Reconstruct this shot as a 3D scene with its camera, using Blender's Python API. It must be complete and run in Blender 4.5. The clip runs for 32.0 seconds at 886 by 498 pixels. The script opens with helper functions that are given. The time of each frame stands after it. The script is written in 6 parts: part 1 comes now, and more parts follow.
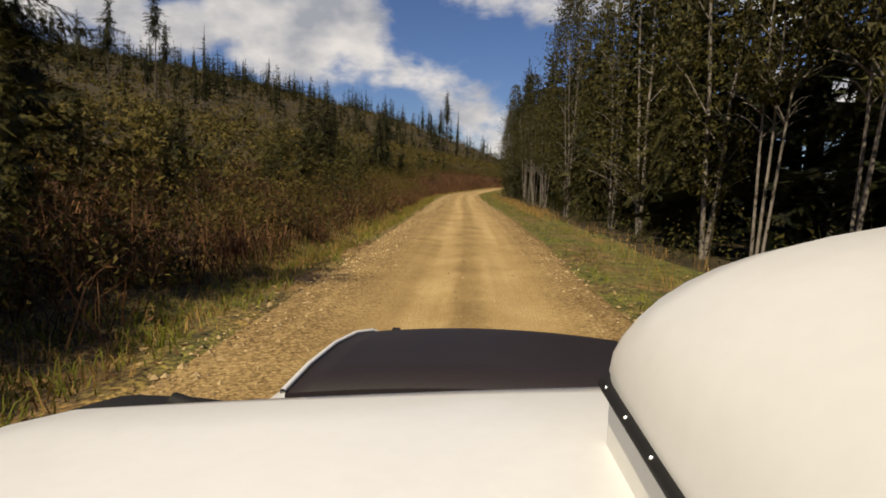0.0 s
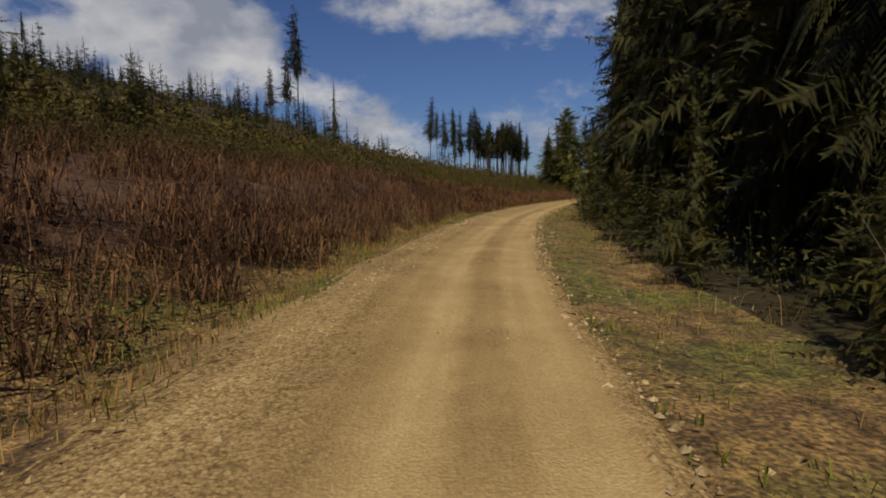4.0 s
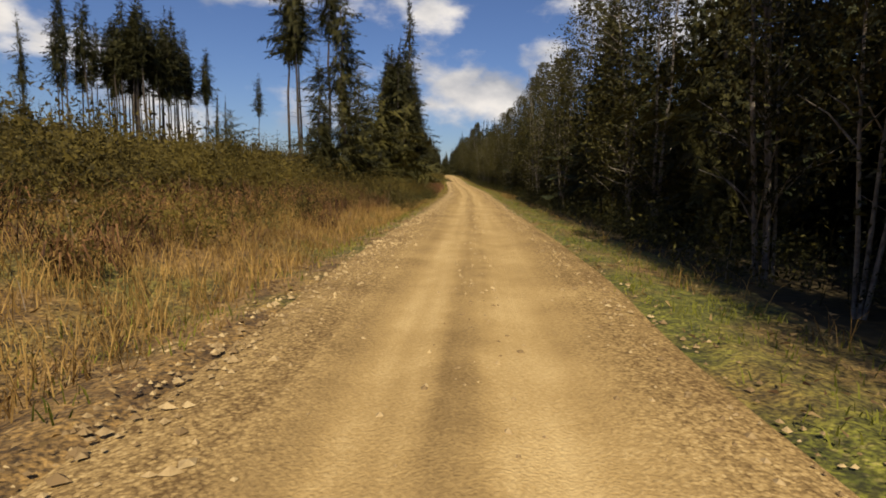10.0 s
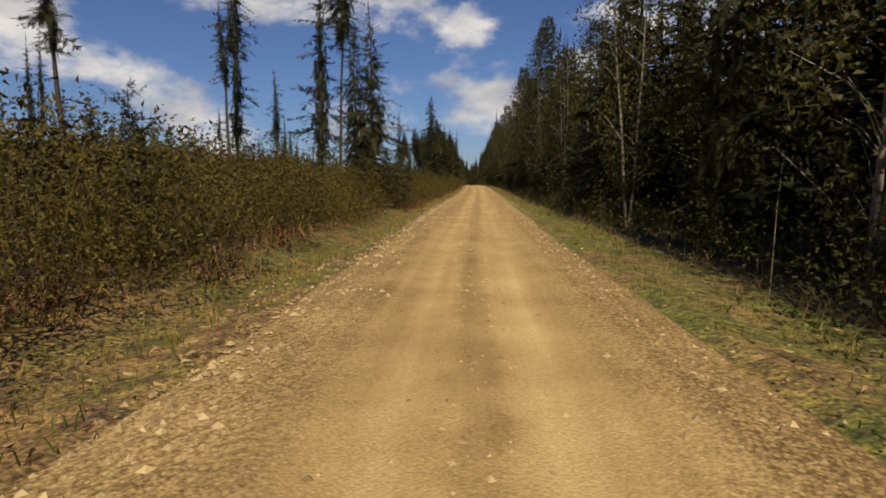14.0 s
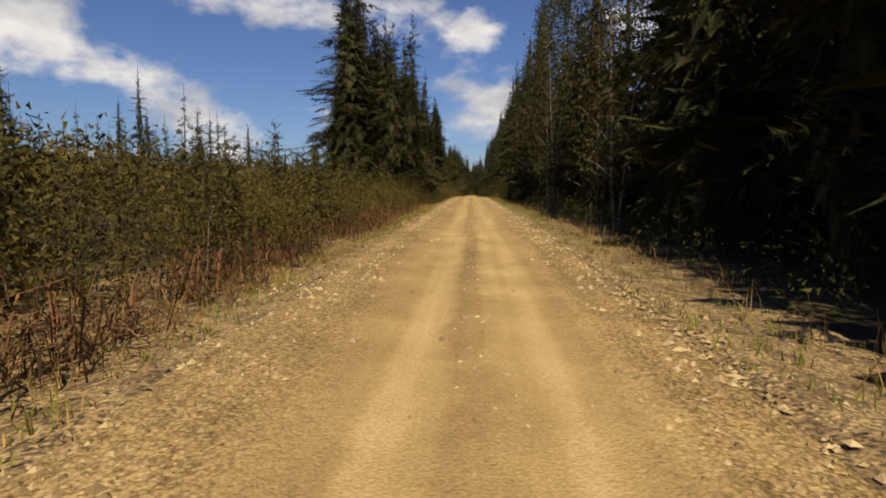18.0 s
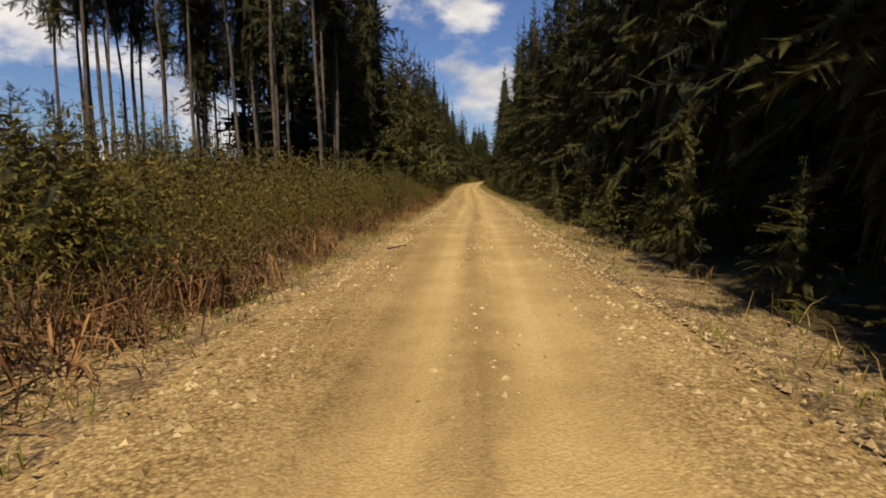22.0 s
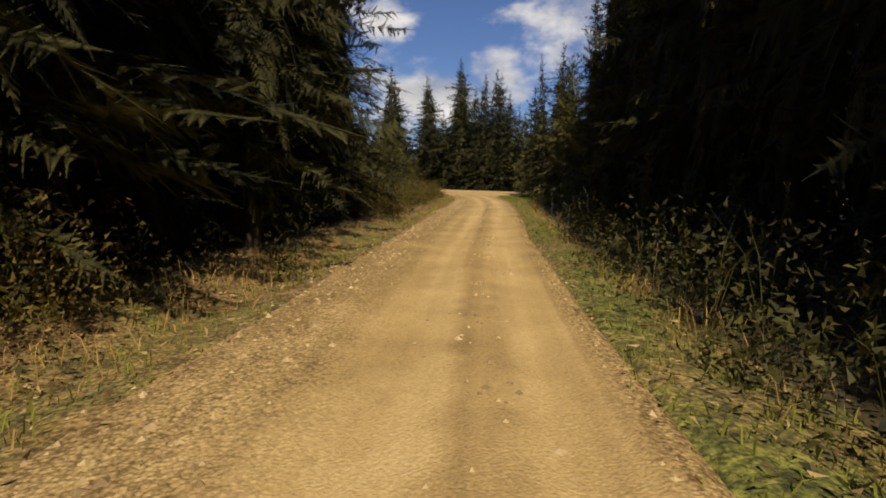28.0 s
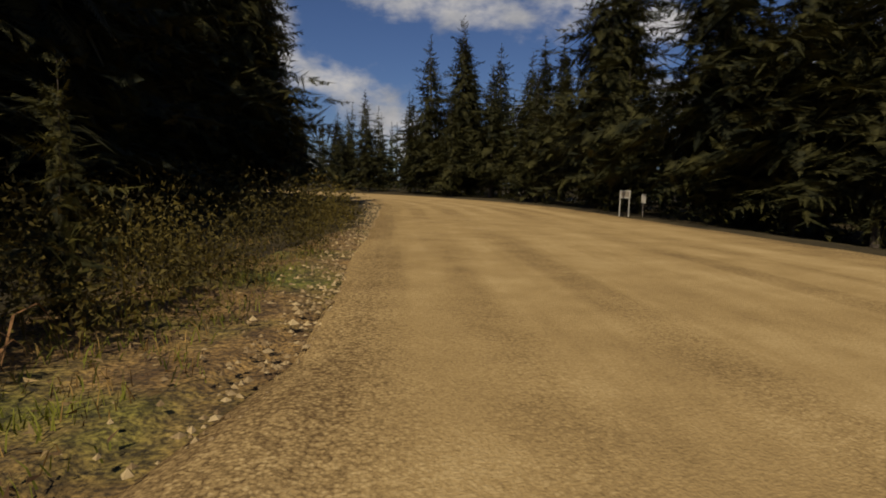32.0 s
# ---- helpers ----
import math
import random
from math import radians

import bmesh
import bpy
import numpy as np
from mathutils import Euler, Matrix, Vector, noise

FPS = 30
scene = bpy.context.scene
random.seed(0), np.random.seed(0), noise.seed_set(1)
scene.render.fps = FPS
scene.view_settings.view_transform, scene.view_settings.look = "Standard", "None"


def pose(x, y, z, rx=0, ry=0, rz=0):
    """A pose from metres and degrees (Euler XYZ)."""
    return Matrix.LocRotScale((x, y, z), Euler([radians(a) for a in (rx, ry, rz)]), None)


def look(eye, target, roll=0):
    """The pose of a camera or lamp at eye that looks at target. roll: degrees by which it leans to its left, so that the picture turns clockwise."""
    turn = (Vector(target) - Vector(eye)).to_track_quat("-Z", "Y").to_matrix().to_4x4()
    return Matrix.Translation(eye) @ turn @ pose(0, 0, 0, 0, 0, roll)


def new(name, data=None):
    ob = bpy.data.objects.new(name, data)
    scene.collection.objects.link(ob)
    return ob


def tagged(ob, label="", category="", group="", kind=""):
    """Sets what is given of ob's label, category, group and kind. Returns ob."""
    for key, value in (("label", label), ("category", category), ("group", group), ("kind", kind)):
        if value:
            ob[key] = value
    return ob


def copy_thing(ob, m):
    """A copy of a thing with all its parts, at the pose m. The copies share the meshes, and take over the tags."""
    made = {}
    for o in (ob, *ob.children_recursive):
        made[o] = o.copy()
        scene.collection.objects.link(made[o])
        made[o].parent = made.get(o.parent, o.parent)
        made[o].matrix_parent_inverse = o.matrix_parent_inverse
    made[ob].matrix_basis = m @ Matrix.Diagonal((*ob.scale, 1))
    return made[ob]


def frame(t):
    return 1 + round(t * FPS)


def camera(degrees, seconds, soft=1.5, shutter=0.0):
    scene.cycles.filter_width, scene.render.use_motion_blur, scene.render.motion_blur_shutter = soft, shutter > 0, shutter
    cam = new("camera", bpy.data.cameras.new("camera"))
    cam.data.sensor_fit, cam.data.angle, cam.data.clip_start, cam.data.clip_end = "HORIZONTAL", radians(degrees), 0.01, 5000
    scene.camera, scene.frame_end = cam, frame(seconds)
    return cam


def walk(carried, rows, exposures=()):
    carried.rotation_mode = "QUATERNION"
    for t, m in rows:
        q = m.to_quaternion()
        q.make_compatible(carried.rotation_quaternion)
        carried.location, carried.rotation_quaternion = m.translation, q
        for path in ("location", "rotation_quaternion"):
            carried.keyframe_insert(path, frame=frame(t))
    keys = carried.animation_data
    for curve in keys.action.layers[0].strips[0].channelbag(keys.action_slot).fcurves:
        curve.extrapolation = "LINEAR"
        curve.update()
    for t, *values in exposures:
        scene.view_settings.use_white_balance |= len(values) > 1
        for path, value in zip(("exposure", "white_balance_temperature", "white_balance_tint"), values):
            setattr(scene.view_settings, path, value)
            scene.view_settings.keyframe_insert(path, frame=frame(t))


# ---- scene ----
cam = camera(75.69, 32.0, soft=1.8)
# seconds, x, y, z above the first eye, yaw, pitch, lean
EYE = 1.6
ROWS = [
    (0.0, 0.00, 0.00, 0.00, 3.01, -7.12, -1.73),
    (0.5, -0.06, 15.31, -0.12, 3.36, -7.17, -1.19),
    (1.0, -0.27, 30.57, -0.23, 4.27, -6.99, 0.05),
    (1.5, -0.66, 45.70, -0.33, 4.19, -6.91, -0.17),
    (2.0, -0.90, 60.50, -0.42, 3.08, -6.68, -0.88),
    (2.5, -0.64, 74.84, -0.53, 0.71, -6.98, 0.03),
    (3.0, 0.24, 88.69, -0.64, -1.96, -6.79, 2.03),
    (3.5, 1.65, 102.13, -0.67, -4.10, -6.25, 1.67),
    (4.0, 3.51, 115.30, -0.61, -6.50, -5.73, 0.86),
    (4.5, 6.11, 128.39, -0.48, -11.00, -5.31, 0.35),
    (5.0, 9.95, 141.40, -0.36, -15.89, -6.47, 0.06),
    (5.5, 14.86, 154.34, -0.31, -19.41, -6.68, 0.06),
    (6.0, 20.52, 167.27, -0.30, -21.71, -6.83, 0.06),
    (6.5, 26.70, 180.27, -0.33, -23.13, -7.33, -0.03),
    (7.0, 33.26, 193.40, -0.36, -23.96, -6.82, -0.14),
    (7.5, 40.16, 206.70, -0.36, -24.96, -6.76, -0.18),
    (8.0, 47.45, 220.17, -0.34, -25.93, -6.72, 0.17),
    (8.5, 55.02, 233.75, -0.30, -26.78, -6.62, 1.12),
    (9.0, 62.80, 247.27, -0.30, -27.26, -6.92, 0.56),
    (9.5, 70.58, 260.68, -0.35, -26.97, -6.75, 0.22),
    (10.0, 78.23, 274.05, -0.47, -26.85, -7.59, -1.14),
    (10.5, 85.87, 287.39, -0.66, -26.85, -7.80, 0.39),
    (11.0, 93.48, 300.76, -0.87, -26.46, -7.67, 0.02),
    (11.5, 101.01, 314.14, -1.05, -26.26, -7.94, -0.03),
    (12.0, 108.45, 327.48, -1.17, -26.12, -6.99, 0.40),
    (12.5, 115.64, 340.80, -1.20, -24.90, -6.50, 0.78),
    (13.0, 122.49, 354.10, -1.23, -23.82, -7.28, 0.02),
    (13.5, 129.19, 367.31, -1.26, -24.26, -7.27, -0.80),
    (14.0, 135.81, 380.41, -1.25, -23.58, -6.48, -0.08),
    (14.5, 142.36, 393.42, -1.16, -23.85, -5.58, 0.07),
    (15.0, 148.97, 406.36, -1.06, -24.20, -6.50, 0.06),
    (15.5, 155.62, 419.28, -0.99, -24.30, -6.54, 0.06),
    (16.0, 162.29, 432.20, -0.92, -24.25, -6.46, 0.06),
    (16.5, 168.93, 445.14, -0.80, -24.10, -5.90, -0.06),
    (17.0, 175.53, 458.11, -0.64, -23.96, -5.94, 0.18),
    (17.5, 182.07, 471.12, -0.47, -23.28, -5.77, 0.53),
    (18.0, 188.50, 484.17, -0.31, -23.14, -6.06, -0.53),
    (18.5, 194.87, 497.15, -0.19, -22.95, -6.51, -0.08),
    (19.0, 201.18, 510.06, -0.10, -22.91, -6.68, -0.29),
    (19.5, 207.45, 523.02, -0.02, -22.82, -6.67, -0.07),
    (20.0, 213.81, 536.14, 0.04, -22.79, -7.00, -0.15),
    (20.5, 220.29, 549.42, 0.03, -23.02, -7.33, -0.17),
    (21.0, 226.95, 562.87, -0.04, -23.43, -7.59, 0.13),
    (21.5, 233.75, 576.54, -0.20, -23.26, -7.73, 0.72),
    (22.0, 240.64, 590.50, -0.43, -23.07, -7.74, 0.29),
    (22.5, 247.62, 604.69, -0.74, -23.19, -7.96, 0.16),
    (23.0, 254.70, 619.00, -1.04, -23.35, -7.95, 0.28),
    (23.5, 261.72, 633.23, -1.27, -22.28, -7.76, -0.23),
    (24.0, 268.36, 647.30, -1.45, -22.17, -7.83, 0.30),
    (24.5, 274.82, 661.05, -1.58, -22.52, -7.29, -0.19),
    (25.0, 281.30, 674.45, -1.65, -23.22, -7.00, 0.06),
    (25.5, 287.83, 687.47, -1.70, -24.15, -6.94, 0.06),
    (26.0, 294.46, 700.09, -1.74, -25.34, -6.96, 0.06),
    (26.5, 301.23, 712.29, -1.79, -26.77, -7.06, 0.03),
    (27.0, 308.18, 724.02, -1.87, -28.65, -7.66, -0.12),
    (27.5, 315.20, 735.31, -1.95, -29.33, -7.00, -0.49),
    (28.0, 322.28, 746.12, -1.99, -31.42, -6.87, -0.51),
    (28.5, 329.50, 756.31, -1.99, -33.20, -6.66, 0.14),
    (29.0, 336.67, 765.99, -1.96, -33.63, -6.60, 0.95),
    (29.5, 343.57, 775.38, -1.93, -32.54, -6.90, 1.14),
    (30.0, 349.85, 784.65, -1.94, -29.05, -7.28, 1.44),
    (30.5, 355.17, 793.82, -1.97, -24.73, -7.12, 0.57),
    (31.0, 359.39, 802.82, -2.00, -19.31, -7.18, -0.29),
    (31.5, 362.48, 811.77, -2.01, -12.28, -7.21, -1.02),
    (32.0, 364.43, 820.83, -2.01, -5.73, -6.51, -1.37),
]

# exposure of the moving camera: it opens up out of the shaded bends
walk(cam, [(t, pose(x, y, z + EYE, 90 + p, r, a)) for t, x, y, z, a, p, r in ROWS],
     exposures=[(0.0, 0.15, 7200, 11), (1.0, 0.05, 7200, 11), (2.0, -0.35, 7000, 11), (3.0, -0.45, 6750, 11), (4.0, -0.35, 6550, 11), (4.5, -0.15, 6700, 11), (6.5, 0.65, 7100, 5), (7.0, 1.05, 7000, 1), (8.0, 0.6, 7100, 5), (9.0, 0.38, 7200, 11), (11.0, 0.25, 7200, 11), (13.0, 0.1, 7100, 11),
                (17.0, 0.3, 7100, 11), (20.0, 0.25, 7200, 11), (22.0, 0.35, 7200, 11), (24.0, 0.3, 7200, 11), (27.0, 0.4, 7100, 11), (28.0, 0.25, 7100, 11), (30.0, -0.05, 7100, 11), (31.0, -0.2, 7050, 11), (32.0, -0.4, 7000, 11)])

# ---- world, sun ----
SUN_HEADING = radians(-23.5)      # the way shadows fall, as a heading of the road
SUN_HEIGHT = radians(47.0)
world = bpy.data.worlds.new("world")
scene.world = world
world.use_nodes = True
wn, wl = world.node_tree.nodes, world.node_tree.links
wn.clear()
w_out = wn.new("ShaderNodeOutputWorld")
w_bg = wn.new("ShaderNodeBackground")
sky = wn.new("ShaderNodeTexSky")
sky.sky_type = "NISHITA"
sky.sun_disc = False
sky.sun_elevation = SUN_HEIGHT
to_sun = Vector((math.sin(SUN_HEADING), -math.cos(SUN_HEADING), 0.0))
sky.sun_rotation = math.atan2(to_sun.x, to_sun.y)
sky.air_density, sky.dust_density, sky.ozone_density = 1.0, 0.4, 2.5
# broken fair-weather cloud over the blue: soft heaps by noise, gathered where the heaps stand
coord = wn.new("ShaderNodeTexCoord")


def world_math(op, a, b=0.0, c=0.0):
    k = wn.new("ShaderNodeMath")
    k.operation = op
    for i, q in enumerate((a, b, c)):
        if isinstance(q, (int, float)):
            k.inputs[i].default_value = q
        else:
            wl.new(q, k.inputs[i])
    return k.outputs[0]


def cloud_noise(scale, detail, shift):
    moved = wn.new("ShaderNodeMapping")
    moved.inputs["Location"].default_value = (shift, shift * 0.7, 0.3)
    moved.inputs["Scale"].default_value = (1.0, 1.0, 1.7)
    wl.new(coord.outputs["Generated"], moved.inputs["Vector"])
    n = wn.new("ShaderNodeTexNoise")
    n.inputs["Scale"].default_value, n.inputs["Detail"].default_value, n.inputs["Roughness"].default_value = scale, detail, 0.55
    wl.new(moved.outputs[0], n.inputs["Vector"])
    return n


# heading, height over the horizon and half width of each heap, in degrees, and how thick it is
HEAPS = [(-25, 7, 6.5, 0.26), (-8, 18, 10, 0.24), (2, 4, 7, 0.15), (-15, 4, 6, 0.16), (27, 17, 13, 0.26), (14, 11, 6, 0.15), (-45, 14, 8, 0.26), (46, 14, 10, 0.18), (-27, 14, 4, 0.17), (-34, 9, 5, 0.12), (18, 14, 7, 0.22), (3, 11, 4, 0.13)]
thick = cloud_noise(6.5, 9.0, 2.35).outputs["Fac"]
for heading, height, half, amount in HEAPS:
    h_, e_ = radians(heading), radians(height)
    near_ = wn.new("ShaderNodeVectorMath"); near_.operation = "DISTANCE"
    flat_ = wn.new("ShaderNodeVectorMath"); flat_.operation = "MULTIPLY"
    flat_.inputs[1].default_value = (1.0, 1.0, 1.8)
    wl.new(coord.outputs["Generated"], flat_.inputs[0])
    wl.new(flat_.outputs[0], near_.inputs[0])
    near_.inputs[1].default_value = (-math.sin(h_) * math.cos(e_), math.cos(h_) * math.cos(e_), 1.8 * math.sin(e_))
    fall = world_math("SMOOTH_MIN", world_math("MULTIPLY_ADD", near_.outputs["Value"], -1.0 / math.sin(radians(half)), 1.6), 1.0, 0.3)
    thick = world_math("ADD", thick, world_math("MULTIPLY", world_math("MAXIMUM", fall, 0.0), amount))
ramp = wn.new("ShaderNodeValToRGB")
ramp.color_ramp.elements[0].position, ramp.color_ramp.elements[1].position = 0.60, 0.79
ramp.color_ramp.interpolation = "EASE"
wl.new(thick, ramp.inputs["Fac"])
shade = wn.new("ShaderNodeValToRGB")
shade.color_ramp.elements[0].position, shade.color_ramp.elements[1].position = 0.36, 0.64
shade.color_ramp.elements[0].color = (3.9, 4.3, 5.2, 1)
shade.color_ramp.elements[1].color = (8.6, 8.6, 8.8, 1)
wl.new(cloud_noise(6.5, 5.0, 7.1).outputs["Fac"], shade.inputs["Fac"])
blend = wn.new("ShaderNodeMix"); blend.data_type = "RGBA"
wl.new(ramp.outputs["Color"], blend.inputs["Factor"])
deep = wn.new("ShaderNodeMix"); deep.data_type = "RGBA"; deep.blend_type = "MULTIPLY"; deep.inputs["Factor"].default_value = 1.0
wl.new(sky.outputs["Color"], deep.inputs["A"])
deep.inputs["B"].default_value = (0.46, 0.58, 0.86, 1)
wl.new(deep.outputs["Result"], blend.inputs["A"])
wl.new(shade.outputs["Color"], blend.inputs["B"])
wl.new(blend.outputs["Result"], w_bg.inputs["Color"])
w_bg.inputs["Strength"].default_value = 0.078
wl.new(w_bg.outputs[0], w_out.inputs[0])

sun_data = bpy.data.lights.new("sun", "SUN")
sun_data.energy, sun_data.angle, sun_data.color = 4.5, radians(0.6), (1.0, 0.92, 0.76)
sun = new("sun", sun_data)
sun.matrix_world = look((to_sun.x * 60, to_sun.y * 60, 60 * math.tan(SUN_HEIGHT)), (0, 0, 0))

# ---- materials ----
def material(name, low, high, scale=3.0, rough=0.85, bump=0.0, fine=40.0, coords="Object", spread=0.0, detail=6.0, translucent=0.0, metal=0.0, coat=0.0, holes=None):
    """Two colours mixed by coarse and fine noise, with relief; spread varies one piece from the next."""
    m = bpy.data.materials.new(name)
    m.use_nodes = True
    n, l = m.node_tree.nodes, m.node_tree.links
    b = n["Principled BSDF"]
    tc = n.new("ShaderNodeTexCoord")
    big = n.new("ShaderNodeTexNoise")
    big.inputs["Scale"].default_value, big.inputs["Detail"].default_value = scale, detail
    small = n.new("ShaderNodeTexNoise")
    small.inputs["Scale"].default_value, small.inputs["Detail"].default_value = fine, 4.0
    if coords == "World":
        geo = n.new("ShaderNodeNewGeometry")
        source = geo.outputs["Position"]
    else:
        source = tc.outputs[coords]
    l.new(source, big.inputs["Vector"]); l.new(source, small.inputs["Vector"])
    both = n.new("ShaderNodeMath"); both.operation = "ADD"
    half = n.new("ShaderNodeMath"); half.operation = "MULTIPLY"; half.inputs[1].default_value = 0.6
    l.new(small.outputs["Fac"], half.inputs[0])
    l.new(big.outputs["Fac"], both.inputs[0]); l.new(half.outputs[0], both.inputs[1])
    total = both.outputs[0]
    if spread:
        island = n.new("ShaderNodeNewGeometry")
        info = n.new("ShaderNodeObjectInfo")
        for out, k in ((island.outputs["Random Per Island"], spread), (info.outputs["Random"], spread * 0.6)):
            s = n.new("ShaderNodeMath"); s.operation = "MULTIPLY_ADD"
            s.inputs[1].default_value, s.inputs[2].default_value = k, -k / 2
            l.new(out, s.inputs[0])
            a = n.new("ShaderNodeMath"); a.operation = "ADD"
            l.new(total, a.inputs[0]); l.new(s.outputs[0], a.inputs[1])
            total = a.outputs[0]
    r = n.new("ShaderNodeValToRGB")
    r.color_ramp.elements[0].position, r.color_ramp.elements[1].position = 0.55, 1.05
    r.color_ramp.elements[0].color, r.color_ramp.elements[1].color = (*low, 1), (*high, 1)
    r.color_ramp.elements[1].position = 1.0
    l.new(total, r.inputs["Fac"])
    l.new(r.outputs["Color"], b.inputs["Base Color"])
    b.inputs["Roughness"].default_value, b.inputs["Metallic"].default_value = rough, metal
    b.inputs["Coat Weight"].default_value = coat
    b.inputs["Specular IOR Level"].default_value = 0.25 if rough > 0.6 else 0.5
    if bump:
        bm = n.new("ShaderNodeBump")
        bm.inputs["Strength"].default_value, bm.inputs["Distance"].default_value = bump, 0.05
        l.new(both.outputs[0], bm.inputs["Height"]); l.new(bm.outputs[0], b.inputs["Normal"])
    if translucent:
        tr = n.new("ShaderNodeBsdfTranslucent")
        l.new(r.outputs["Color"], tr.inputs["Color"])
        mx = n.new("ShaderNodeMixShader"); mx.inputs[0].default_value = translucent
        out = n["Material Output"]
        l.new(b.outputs[0], mx.inputs[1]); l.new(tr.outputs[0], mx.inputs[2]); l.new(mx.outputs[0], out.inputs[0])
    if holes:                                  # needles and the gaps between them, slanting forward along each twig
        def calc(op, a, b_=0.0, c_=0.0):
            k = n.new("ShaderNodeMath"); k.operation = op
            for i, q in enumerate((a, b_, c_)):
                if isinstance(q, (int, float)):
                    k.inputs[i].default_value = q
                else:
                    l.new(q, k.inputs[i])
            return k.outputs[0]
        uvn = n.new("ShaderNodeUVMap"); uvn.uv_map = "UVMap"
        part_ = n.new("ShaderNodeSeparateXYZ"); l.new(uvn.outputs[0], part_.inputs[0])
        away = calc("ABSOLUTE", part_.outputs["Y"])
        waver = calc("MULTIPLY", small.outputs["Fac"], 1.3)
        line = calc("FRACT", calc("ADD", calc("MULTIPLY_ADD", part_.outputs["X"], holes[0], waver), calc("MULTIPLY", away, -0.45 * holes[0])))
        out_ = calc("DIVIDE", away, calc("SUBTRACT", 1.02, part_.outputs["X"]))      # 0 on the rib, 1 at the rim
        needle = calc("GREATER_THAN", line, calc("MULTIPLY_ADD", calc("POWER", out_, 2.0), 0.50, holes[1] - 0.06))
        rib = calc("LESS_THAN", away, calc("MULTIPLY_ADD", part_.outputs["X"], -0.14, 0.16))
        cut = n.new("ShaderNodeMath"); cut.operation = "MAXIMUM"
        l.new(needle, cut.inputs[0]); l.new(rib, cut.inputs[1])
        clear = n.new("ShaderNodeBsdfTransparent")
        both_ = n.new("ShaderNodeMixShader")
        out = n["Material Output"]
        solid = out.inputs[0].links[0].from_socket
        l.new(cut.outputs[0], both_.inputs[0]); l.new(clear.outputs[0], both_.inputs[1]); l.new(solid, both_.inputs[2])
        l.new(both_.outputs[0], out.inputs[0])
    return m

M_FIR = material("fir_needles", (0.007, 0.010, 0.003), (0.056, 0.051, 0.012), 0.8, 0.8, fine=6, spread=0.35, translucent=0.15, holes=(9.0, 0.40))
# fir needles again, darker and unbroken: the wood's inner shade put into the colour
M_SHADE_FIR = material("painted_shade_needles", (0.005, 0.008, 0.003), (0.034, 0.040, 0.012), 0.8, 0.8, fine=6, spread=0.35)
M_CEDAR = material("cedar_sprays", (0.050, 0.058, 0.012), (0.25, 0.235, 0.050), 0.8, 0.7, fine=6, spread=0.35, translucent=0.2, holes=(12.0, 0.38))
M_SAPLING = material("sapling_needles", (0.014, 0.016, 0.004), (0.086, 0.075, 0.014), 1.2, 0.7, fine=8, spread=0.4, translucent=0.15, holes=(12.0, 0.40))
M_ALDER = material("alder_leaves", (0.014, 0.014, 0.004), (0.078, 0.068, 0.014), 0.7, 0.65, fine=7, spread=0.4, translucent=0.2)
M_BARK = material("fir_bark", (0.030, 0.023, 0.017), (0.105, 0.084, 0.066), 2.0, 0.95, bump=0.8, fine=14)
M_PALE_BARK = material("alder_bark", (0.06, 0.050, 0.040), (0.27, 0.235, 0.195), 2.5, 0.9, bump=0.4, fine=12)
M_SCRUB = material("scrub_leaves", (0.024, 0.020, 0.005), (0.145, 0.108, 0.020), 0.35, 0.75, fine=5, coords="World", spread=0.35, translucent=0.2)
M_FERN = material("dead_bracken", (0.070, 0.034, 0.014), (0.34, 0.175, 0.072), 0.5, 0.85, fine=6, coords="World", spread=0.45, translucent=0.15)
M_BRUSH = material("red_brown_brush", (0.040, 0.019, 0.009), (0.23, 0.115, 0.050), 0.5, 0.85, fine=6, coords="World", spread=0.45, translucent=0.1)
M_LITTER = material("leaf_litter", (0.10, 0.055, 0.025), (0.36, 0.25, 0.11), 0.8, 0.9, fine=9, coords="World", spread=0.6)
M_BANK = material("bank_soil", (0.035, 0.018, 0.012), (0.15, 0.08, 0.045), 1.2, 0.95, bump=1.0, fine=9, coords="World")
M_DRY = material("dry_grass", (0.15, 0.085, 0.024), (0.48, 0.305, 0.098), 0.6, 0.85, fine=6, coords="World", spread=0.4, translucent=0.2)
M_GRASS = material("verge_grass", (0.052, 0.066, 0.008), (0.225, 0.225, 0.032), 0.5, 0.8, fine=6, coords="World", spread=0.4, translucent=0.25)
M_TWIG = material("grey_twigs", (0.09, 0.068, 0.05), (0.27, 0.22, 0.17), 1.5, 0.9, fine=10, coords="World", spread=0.3)
M_STONE = material("gravel_stones", (0.20, 0.132, 0.062), (0.50, 0.370, 0.190), 1.0, 0.9, fine=20, coords="World", spread=0.5)
M_SOIL = material("forest_soil", (0.022, 0.017, 0.008), (0.085, 0.062, 0.026), 0.35, 0.95, bump=0.9, fine=5, coords="World")

# ---- geometry helpers ----


